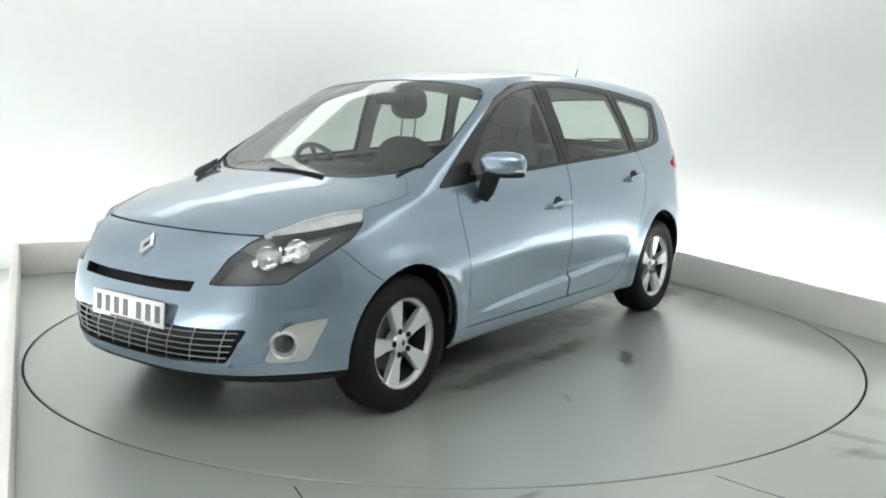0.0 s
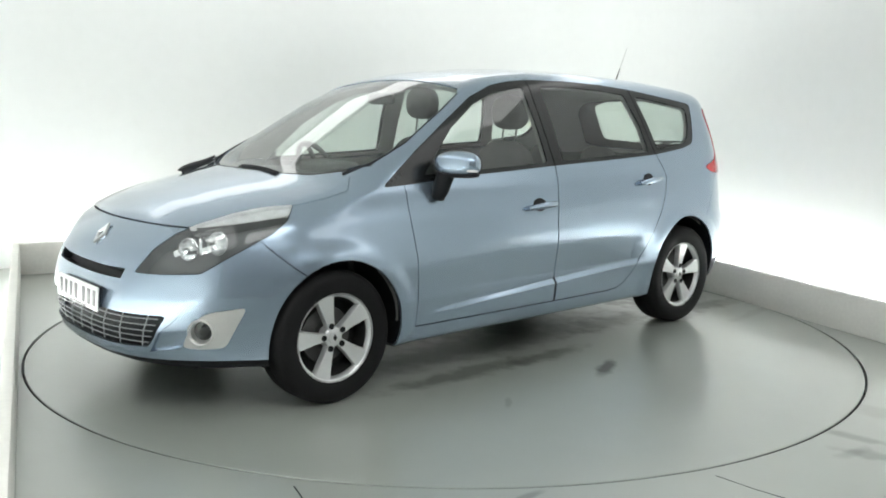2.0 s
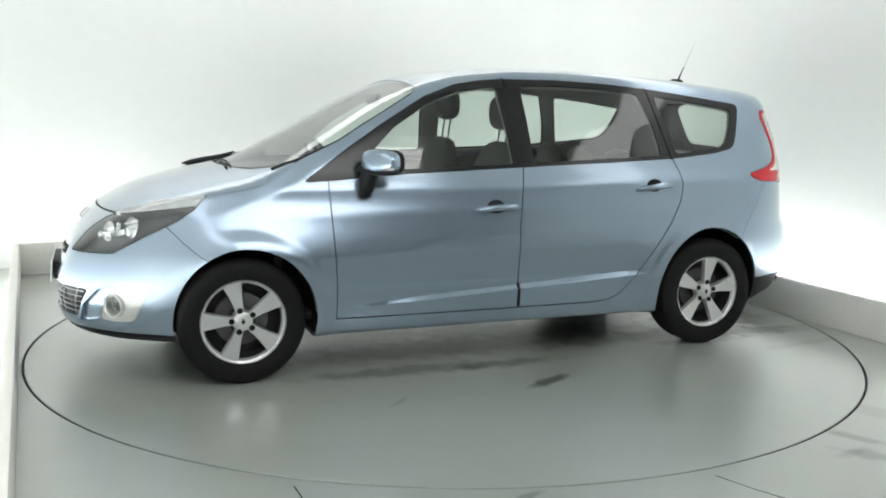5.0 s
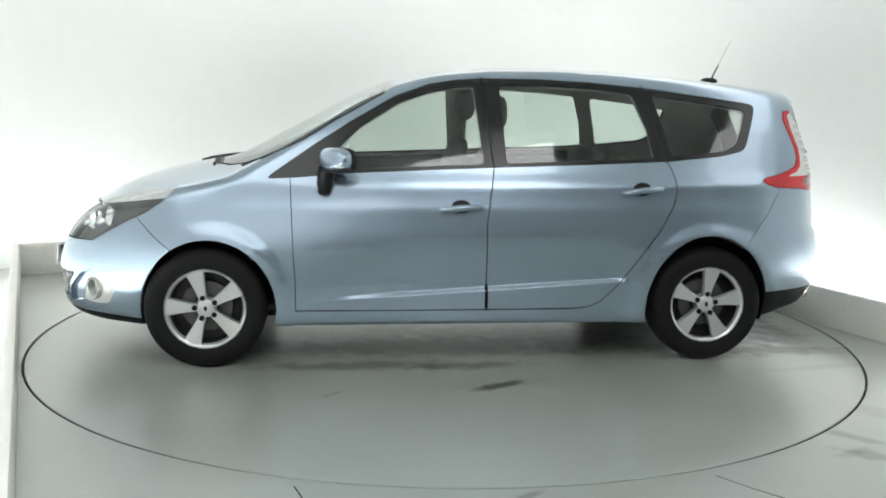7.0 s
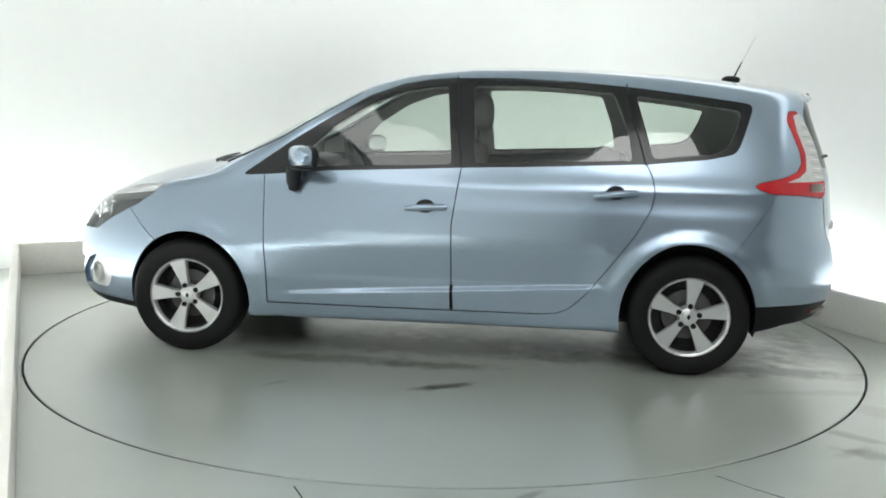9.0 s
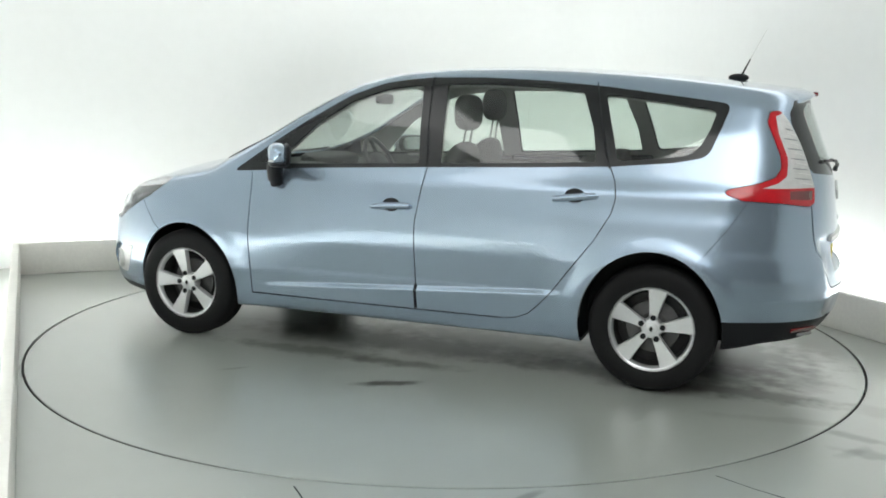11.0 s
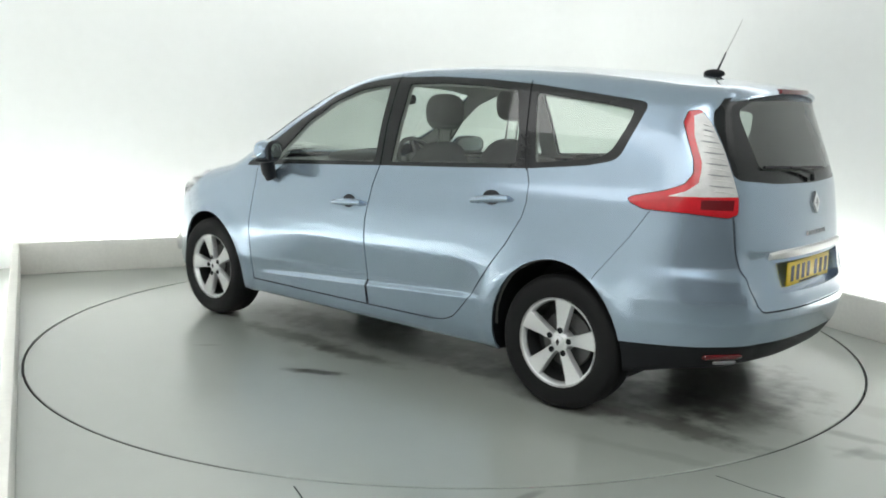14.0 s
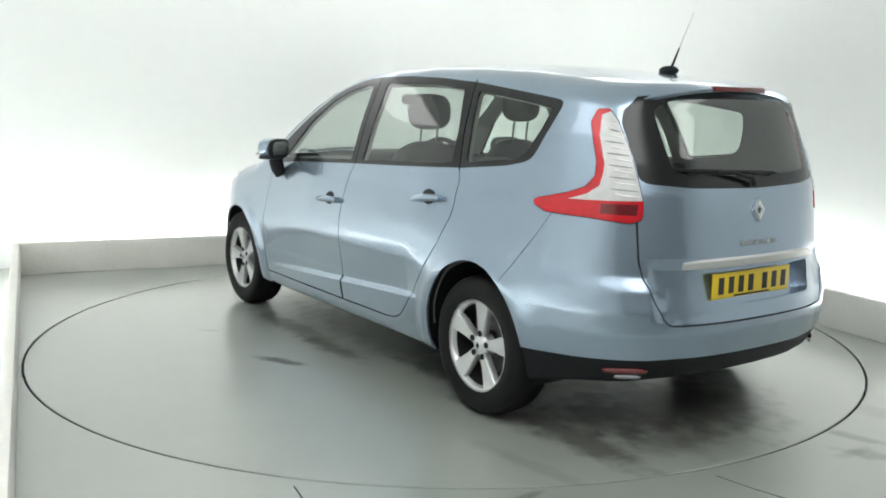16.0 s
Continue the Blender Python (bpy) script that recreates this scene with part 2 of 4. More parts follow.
def build_room():
    back = V1 + GAP
    # one wall round three sides, its corners coved
    line = [(U0 - GAP, V0 - .2)]
    cove = .55
    for cu, cv, a0 in ((U0 - GAP + cove, back - cove, 180), (U1 + GAP - cove, back - cove, 90)):
        line += [(cu + cove * math.cos(radians(a0 - 90 * k / 14)), cv + cove * math.sin(radians(a0 - 90 * k / 14))) for k in range(15)]
    line.append((U1 + GAP, V0 - .2))
    outer = [(U0 - GAP - .15, V0 - .2), (U0 - GAP - .15, back + .15), (U1 + GAP + .15, back + .15), (U1 + GAP + .15, V0 - .2)]
    bm = plate_of(bmesh.new(), line + outer[::-1], WALL_H + .1, Matrix.Translation((0, 0, -.1)))
    bmesh.ops.recalc_face_normals(bm, faces=bm.faces)
    wall = part("wall", bm, WALLPAINT, None, "plain white painted wall with coved corners")
    wall.matrix_world = ROOM
    tagged(wall, "", "wall", "", "structure")
    # unseen end wall, added dark to dim the car's near side
    room_box("wall_front", (U0 - GAP - .003, V0 - .15, -.1), (U1 + GAP + .003, V0, WALL_H), FRONTWALL, "unseen dark end wall added to close the room", "wall")
    room_box("ceiling", (U0 - GAP - .2, V0 - .2, WALL_H), (U1 + GAP + .2, back + .2, WALL_H + .1), CEILPAINT, "plain grey ceiling", "ceiling")
    room_box("kerb_back", (U0 - KERB_T, V1, 0), (U1 + KERB_T, V1 + KERB_T, KERB_H), KERBPAINT, "low off-white painted kerb hiding a light trough", "kerb")
    kerb = room_box("kerb_left", (-KERB_T, V0 - V1 + .6, 0), (0, -.002, KERB_H - .004), KERBPAINT, "low off-white painted kerb hiding a light trough", "kerb")
    kerb.matrix_world = ROOM @ pose(U0, V1, 0, 0, 0, 1.5)
    room_box("kerb_right", (U1, V0 + .01, 0), (U1 + KERB_T, V1 - .002, KERB_H - .004), KERBPAINT, "low off-white painted kerb hiding a light trough", "kerb")
    # hidden lamps in the trough behind the kerb
    for lo, hi in (((U0 + .3, V1 + .26, .06), (U1 - .3, V1 + .32, .10)),
                   ((U0 - .32, -4.6, .06), (U0 - .26, V1 - .3, .10)),
                   ((U1 + .26, -2.2, .06), (U1 + .32, V1 - .3, .10))):
        lamp = empty("trough_lamp", "long white strip lamp hidden behind the kerb", "strip lamp", ROOM, "trough lamps")
        part("lamp_body", box(bmesh.new(), (lo[0] - .02, lo[1] - .02, 0), (hi[0] + .02, hi[1] + .02, .055), .005), WALLPAINT, lamp)
        part("tube", box(bmesh.new(), lo, hi, .015), TROUGH, lamp, "glowing white tube")
    # unseen fill panel, added overhead to light the car's near side
    for u, v in ((-.6, -4.6),):
        lamp = empty("ceiling_light", "large unseen white fill panel added under the ceiling", "ceiling light", ROOM, "ceiling lights")
        part("housing", box(bmesh.new(), (u - .95, v - 1.35, WALL_H - .09), (u + .95, v + 1.35, WALL_H), .01), WALLPAINT, lamp)
        part("diffuser", box(bmesh.new(), (u - .90, v - 1.30, WALL_H - .105), (u + .90, v + 1.30, WALL_H - .092), .004), FILL, lamp, "glowing white diffuser")
    # strip lamps along the head of the walls; the left is added as fill
    for lo, hi in (((U0 - GAP + .02, back - .85, 3.06), (U1 - .1, back - .15, 3.10)),
                   ((U0 - GAP + .20, V0 + .8, 3.06), (U0 - GAP + 1.1, -.4, 3.10)),
                   ((U1 + GAP - .75, V0 + 2.6, 3.06), (U1 + GAP - .15, back - .95, 3.10))):
        lamp = empty("cove_light", "long unseen white strip lamp along the wall head", "strip lamp", ROOM, "cove lights")
        part("housing", box(bmesh.new(), (lo[0] - .02, lo[1] - .02, 3.105), (hi[0] + .02, hi[1] + .02, WALL_H), .006), WALLPAINT, lamp)
        part("tube", box(bmesh.new(), lo, hi, .012), COVE, lamp, "glowing white tube")


build_floor()
turntable = build_table()
build_room()

# ---- car body: a smooth closed form, cut into its panels ----
def lin(v, xs, ys):
    return np.interp(v, xs, ys)


def smooth_table(xs, ys, n=400, r=9):
    """A table resampled and softened, so that lofted panels show no kinks."""
    g = np.linspace(min(xs), max(xs), n)
    o = np.argsort(xs)
    v = np.interp(g, np.array(xs)[o], np.array(ys)[o])
    k = np.hanning(2 * r + 1)
    k /= k.sum()
    p = np.concatenate([v[0] - (v[1:r + 1] - v[0])[::-1], v, v[-1] + (v[-1] - v[-r - 1:-1])[::-1]])
    return g, np.convolve(p, k, "valid")


# long section on the centre line: x forward, z up
TOP_X = [2.31, 2.285, 2.255, 2.20, 2.133, 2.014, 1.862, 1.695, 1.544, 1.40, 1.30, 1.22, 1.017, .812, .606, .365, .156,
         -.195, -.552, -.914, -1.283, -1.659, -1.965, -2.16, -2.3]
TOP_Z = [.30, .50, .61, .70, .785, .883, .956, 1.006, 1.041, 1.068, 1.090, 1.125, 1.237, 1.350, 1.462, 1.559, 1.607,
         1.637, 1.642, 1.632, 1.612, 1.577, 1.541, 1.505, 1.47]
TOP = smooth_table(TOP_X, TOP_Z)
WIDE = smooth_table([.1, .22, .30, .45, .65, .85, .98, 1.05, 1.30, 1.50, 1.62, 1.8],
                    [.80, .845, .872, .896, .906, .893, .868, .838, .745, .652, .595, .50], r=7)
PLAN_LOW = smooth_table([2.4, 2.0, 1.7, 1.4, 0, -1.4, -1.8, -2.3], [.88, .955, .988, 1, 1, 1, .975, .92])
PLAN_UP = smooth_table([2.4, 2.0, 1.6, .95, .3, -.9, -1.7, -2.1, -2.3], [.74, .82, .90, .945, .985, .995, .945, .895, .87])
NOSE = smooth_table([.15, .22, .30, .41, .545, .65, .77, .87, 1.0, 1.7], [2.16, 2.22, 2.26, 2.285, 2.28, 2.26, 2.22, 2.18, 2.15, 2.1], r=5)
TAIL = smooth_table([.15, .28, .38, .50, .60, .66, .80, .95, 1.06, 1.2, 1.39, 1.5, 1.7],
                    [-2.12, -2.19, -2.255, -2.285, -2.282, -2.262, -2.240, -2.22, -2.205, -2.16, -2.085, -2.05, -1.97], r=5)


def smax(a, b, k):
    h = np.clip(.5 + .5 * (a - b) / k, 0, 1)
    return b + (a - b) * h + k * h * (1 - h)


def bodyf(x, y, z):
    """Below zero inside the car's body."""
    y = np.abs(y)
    crown = lin(x, [-2.2, -1.5, 0, .4, .9, 1.2, 1.4, 2.2], [.07, .06, .05, .06, .075, .075, .075, .09])
    top = z - (lin(x, *TOP) - crown * (y / .68) ** 2)
    up = np.clip((z - .6) / .35, 0, 1)
    up = up * up * (3 - 2 * up)
    wide = lin(z, *WIDE) * (lin(x, *PLAN_LOW) * (1 - up) + lin(x, *PLAN_UP) * up)
    for cx in (1.375, -1.375):                                   # flared arches
        r = np.hypot(x - cx, z - .32)
        lip = np.clip((.480 - r) / .085, 0, 1)
        wide = wide + .013 * lip * lip * (3 - 2 * lip)
    edge = .482 - .0594 * (x + .874)                              # ledge low on the doors
    door = np.clip((x + .93) / .12, 0, 1) * np.clip((.86 - x) / .5, 0, 1)
    wide = wide - door * .024 * np.clip((z - edge + .022) / .022, 0, 1) * np.clip((.72 - z) / .24, 0, 1)
    waist = np.exp(-((z - 1.0) / .05) ** 2) * np.clip((-.2 - x) / .8, 0, 1)
    wide = wide + .006 * waist
    side = y - wide
    front = x - (lin(z, *NOSE) - .12 * y ** 2 - .9 * y ** 4)
    shelf = .022 * np.clip((.735 - z) / .05, 0, 1) * np.clip((y - .47) / .12, 0, 1)   # bumper corners stand proud of the tailgate
    inset = .013 * np.clip((.805 - z) / .03, 0, 1) * np.clip((z - .55) / .03, 0, 1) * np.clip((.57 - y) / .03, 0, 1)   # lower tailgate
    rear = (lin(z, *TAIL) + .15 * y ** 2 + .6 * y ** 4) - shelf + inset - x
    low = lin(x, [-2.3, -1.9, -1.6, 1.6, 1.9, 2.3], [.30, .27, .215, .215, .225, .25]) - z
    f = smax(side, front, .16)
    f = smax(f, rear, .13)
    f = smax(f, top, .085)
    return smax(f, low, .03)


def body_normal(p, e=.003):
    x, y, z = p.T
    n = np.stack([bodyf(x + e, y, z) - bodyf(x - e, y, z), bodyf(x, y + e, z) - bodyf(x, y - e, z), bodyf(x, y, z + e) - bodyf(x, y, z - e)], -1)
    return n / np.linalg.norm(n, axis=1, keepdims=True)


def body_grid():
    """Left half of the body: rays from a line inside it out to its skin."""
    cols = []
    for a in np.linspace(180, 90, 34)[:-1]:
        cols.append((-1.55, radians(a)))
    for x in np.linspace(-1.55, 1.5, 128)[:-1]:
        cols.append((x, math.pi / 2))
    for a in np.linspace(90, 0, 40):
        cols.append((1.5, radians(a)))
    rows = np.radians(np.concatenate([np.linspace(-90, -26, 42)[:-1], np.linspace(-26, -13.5, 32)[:-1], np.linspace(-13.5, 90, 68)]))
    x0 = np.array([c[0] for c in cols])[:, None] + 0 * rows[None]
    az = np.array([c[1] for c in cols])[:, None] + 0 * rows[None]
    el = rows[None] + 0 * x0
    d = np.stack([np.cos(az) * np.cos(el), np.sin(az) * np.cos(el), np.sin(el)], -1)
    lo, hi = np.full(x0.shape, .2), np.full(x0.shape, 1.6)
    for _ in range(34):
        m = (lo + hi) / 2
        out = bodyf(x0 + d[..., 0] * m, d[..., 1] * m, .75 + d[..., 2] * m) > 0
        hi, lo = np.where(out, m, hi), np.where(out, lo, m)
    p = d * lo[..., None]
    p[..., 0] += x0
    p[..., 2] += .75
    p[0, :, 1] = p[-1, :, 1] = 0
    p[:, 0, 1] = p[:, -1, 1] = 0
    bm = bmesh.new()
    v = [[bm.verts.new(q) for q in col] for col in p]
    for i in range(len(cols) - 1):
        for j in range(len(rows) - 1):
            bm.faces.new((v[i][j], v[i][j + 1], v[i + 1][j + 1], v[i + 1][j]))
    bmesh.ops.remove_doubles(bm, verts=bm.verts, dist=1e-5)
    return bm


SIDE = (Vector((1, 0, 0)), Vector((0, 0, 1)))
FRONT = (Vector((0, 1, 0)), Vector((0, 0, 1)))
ABOVE = (Vector((1, 0, 0)), Vector((0, 1, 0)))
FRONT_CORNER = (Vector((.7071, -.7071, 0)), Vector((0, 0, 1)))
REAR_CORNER = (Vector((.7071, .7071, 0)), Vector((0, 0, 1)))


def rounded(pts, r=.03, n=4):
    """The outline with its corners rounded."""
    out = []
    k = len(pts)
    for i in range(k):
        a, b, c = (Vector(pts[i - 1]), Vector(pts[i]), Vector(pts[(i + 1) % k]))
        da, dc = (a - b), (c - b)
        ra, rc = min(r, da.length * .45), min(r, dc.length * .45)
        p, q = b + da.normalized() * ra, b + dc.normalized() * rc
        if da.angle(dc) > radians(165):
            out.append(tuple(b))
            continue
        for s in range(n + 1):
            t = s / n
            out.append(tuple((1 - t) ** 2 * p + 2 * t * (1 - t) * b + t * t * q))
    return out


def strip(pts, w):
    """A narrow band along an open line."""
    pts = [Vector(p) for p in pts]
    left, right = [], []
    for i, p in enumerate(pts):
        d = (pts[min(i + 1, len(pts) - 1)] - pts[max(i - 1, 0)]).normalized()
        n = Vector((-d.y, d.x)) * w / 2
        left.append(tuple(p + n))
        right.append(tuple(p - n))
    return left + right[::-1]


def inside(poly, x, y):
    r = False
    j = len(poly) - 1
    for i in range(len(poly)):
        (xi, yi), (xj, yj) = poly[i], poly[j]
        if (yi > y) != (yj > y) and x < (xj - xi) * (y - yi) / (yj - yi) + xi:
            r = not r
        j = i
    return r


def knife(bm, view, poly, keep):
    """Cuts the skin along an outline seen in a view."""
    e1, e2 = view
    us, vs = [p[0] for p in poly], [p[1] for p in poly]

    def span(f):
        q = [(w.co.dot(e1), w.co.dot(e2)) for w in f.verts]
        return min(a for a, _ in q), max(a for a, _ in q), min(b for _, b in q), max(b for _, b in q)

    near = []
    for f in bm.faces:
        c = f.calc_center_median()
        if keep(c):
            s = span(f)
            if s[1] > min(us) and s[0] < max(us) and s[3] > min(vs) and s[2] < max(vs):
                near.append(f)
    for (ax, ay), (bx, by) in zip(poly, poly[1:] + poly[:1]):
        if math.hypot(bx - ax, by - ay) < 1e-6:
            continue
        hit = []
        for f in near:
            s = span(f)
            if s[1] >= min(ax, bx) - 1e-4 and s[0] <= max(ax, bx) + 1e-4 and s[3] >= min(ay, by) - 1e-4 and s[2] <= max(ay, by) + 1e-4:
                hit.append(f)
        if not hit:
            continue
        no = e1 * (by - ay) - e2 * (bx - ax)
        co = e1 * ax + e2 * ay
        geom = set(hit)
        for f in hit:
            geom.update(f.edges)
            geom.update(f.verts)
        got = bmesh.ops.bisect_plane(bm, geom=list(geom), dist=1e-6, plane_co=co, plane_no=no.normalized())
        near = [f for f in near if f.is_valid] + [g for g in got["geom"] if isinstance(g, bmesh.types.BMFace)]
        near = list(dict.fromkeys(near))


# outlines: side views in (x, z), front and rear in (y, z), corners in the oblique views
DAYLIGHT = [(1.075, 1.008), (.82, 1.187), (.62, 1.315), (.375, 1.457), (.189, 1.524), (.05, 1.548), (-.096, 1.560), (-.416, 1.562), (-.74, 1.548),
            (-1.07, 1.520), (-1.407, 1.479), (-1.69, 1.442), (-1.655, 1.335), (-1.60, 1.182), (-1.45, 1.150),
            (-1.152, 1.121), (-.70, 1.100), (-.153, 1.079), (.59, 1.045), (.9, 1.018)]
PANE_FRONT = rounded([(.80, 1.062), (.56, 1.295), (.36, 1.422), (.18, 1.488), (.03, 1.512), (-.055, 1.518), (-.10, 1.098)], .02)
PANE_REAR = rounded([(-.225, 1.103), (-.20, 1.525), (-.45, 1.528), (-.74, 1.514), (-.955, 1.492), (-1.03, 1.30), (-1.06, 1.140)], .02)
PANE_QUARTER = rounded([(-1.165, 1.148), (-1.125, 1.30), (-1.07, 1.483), (-1.40, 1.444), (-1.625, 1.410), (-1.60, 1.32), (-1.555, 1.222), (-1.49, 1.183)], .03)
LINE_A = [(.939, 1.03), (.93, .80), (.912, .45), (.912, .309)]
LINE_B = [(-.155, 1.085), (-.135, .95), (-.112, .78), (-.115, .55), (-.117, .309)]
LINE_C = [(-1.13, 1.125), (-1.165, 1.05), (-1.178, .97), (-1.16, .89), (-1.086, .757), (-.98, .615), (-.875, .472), (-.81, .40), (-.752, .345), (-.69, .318), (-.60, .309)]
LINE_SILL = [(.912, .309), (.4, .307), (-.117, .307), (-.61, .309)]
FRONT_SEAM = [(1.735, .80), (1.66, .725), (1.60, .672), (1.55, .636)]
REAR_SEAM = [(-1.80, .975), (-1.72, .845), (-1.61, .70), (-1.585, .66)]
BONNET_LINE = [(-.02, .851), (.2, .851), (.4, .851), (.56, .852)]
GATE_LINE = [(.598, .965), (.598, .80), (.585, .72), (.555, .63), (.53, .575), (.51, .548), (.485, .541), (.18, .541), (-.02, .541)]
BLACK_REAR = [(-1.6, .395), (-1.78, .398), (-2.5, .398), (-2.5, 0), (-1.6, 0)]
LIP_FRONT = [(1.6, .258), (1.75, .267), (2.0, .277), (2.5, .288), (2.5, 0), (1.6, 0)]


def arch(cx, cz, r, rz, n=40):
    return [(cx + r * math.cos(2 * math.pi * i / n), cz + rz * math.sin(2 * math.pi * i / n)) for i in range(n)]


ARCH_F, ARCH_R = arch(1.368, .318, .356, .378), arch(-1.372, .318, .356, .402)


def corner(pts, sign):
    """Points of the skin as outline points of an oblique view."""
    return [(.7071 * (x + sign * y), z) for x, y, z in pts]


HEADLAMP = rounded(corner([(2.175, .455, .662), (2.095, .490, .764), (2.010, .526, .826), (1.925, .571, .866), (1.78, .628, .911), (1.66, .680, .936),
                           (1.54, .742, .946), (1.60, .793, .886), (1.682, .797, .83), (1.848, .757, .748), (1.983, .698, .668), (2.089, .606, .664)], -1), .012)
LAMP_UPPER = corner([(1.985, .535, .846), (1.78, .66, .872), (1.60, .78, .900), (1.50, .80, .96), (1.54, .735, .97), (1.66, .66, .96), (1.9, .55, .90)], -1)
FOG = rounded(corner([(2.058, .652, .338), (2.030, .683, .425), (1.995, .706, .478), (1.957, .732, .497), (1.813, .803, .515), (1.86, .783, .424), (1.899, .755, .332), (1.993, .699, .329)], -1), .03)
FOG_DENT = corner([(2.15, .535, .312), (2.125, .575, .40), (2.06, .648, .485), (1.995, .705, .515), (1.957, .732, .499), (1.995, .706, .480), (2.032, .681, .425), (2.062, .650, .336)], -1)
SLOT = rounded([(-.02, .660), (.20, .661), (.385, .668), (.378, .625), (.20, .618), (-.02, .616)], .006)
GRILLE = rounded([(-.02, .487), (.30, .485), (.60, .482), (.612, .474), (.57, .385), (.535, .335), (.30, .328), (-.02, .326)], .008)
TAIL_LAMP = rounded(corner([(-1.71, .797, 1.036), (-1.85, .760, 1.068), (-1.915, .725, 1.095), (-1.941, .697, 1.14), (-1.932, .685, 1.20), (-1.895, .671, 1.278), (-1.86, .655, 1.357),
                            (-1.869, .629, 1.408), (-1.914, .603, 1.412), (-1.957, .593, 1.36), (-2.018, .584, 1.248), (-2.067, .578, 1.126), (-2.095, .572, 1.037),
                            (-2.10, .578, .969), (-2.073, .62, .952), (-1.948, .736, .972), (-1.775, .811, .982), (-1.705, .812, 1.005), (-1.69, .808, 1.022)], 1), .012)
TAIL_CLEAR = corner([(-1.86, .765, 1.042), (-1.93, .73, 1.066), (-1.965, .694, 1.10), (-1.968, .678, 1.15), (-1.961, .666, 1.19), (-1.913, .652, 1.30), (-1.896, .628, 1.385),
                     (-1.93, .605, 1.40), (-1.957, .593, 1.362), (-2.02, .58, 1.248), (-2.07, .57, 1.126), (-2.12, .56, 1.044)], 1)
TAIL_DARK = corner([(-1.985, .70, 1.03), (-2.085, .59, 1.03), (-2.087, .60, .985), (-1.985, .705, .99)], 1)
SCREEN_EDGE = [(1.395, -.02), (1.385, .15), (1.345, .32), (1.27, .48), (1.16, .63), (1.07, .705), (.86, .712), (.59, .662), (.43, .612), (.395, .58), (.385, .40), (.375, -.02)]
COWL = [(1.42, -.02), (1.408, .15), (1.366, .332), (1.290, .492), (1.175, .642), (1.085, .722), (1.06, .715), (1.16, .63), (1.27, .48), (1.345, .32), (1.385, .15), (1.395, -.02)]
BONNET_SIDE = [(1.955, .553), (1.925, .572), (1.78, .630), (1.66, .682), (1.54, .744), (1.40, .757), (1.25, .765), (1.19, .70)]
REAR_GLASS = rounded([(-.02, 1.496), (.30, 1.486), (.51, 1.462), (.57, 1.405), (.588, 1.35), (.583, 1.25), (.575, 1.135), (.55, 1.112), (.36, 1.094), (-.02, 1.085)], .01)
GATE_RECESS = rounded([(-.02, .748), (.40, .748), (.408, .72), (.392, .63), (.37, .612), (-.02, .606)], .01)

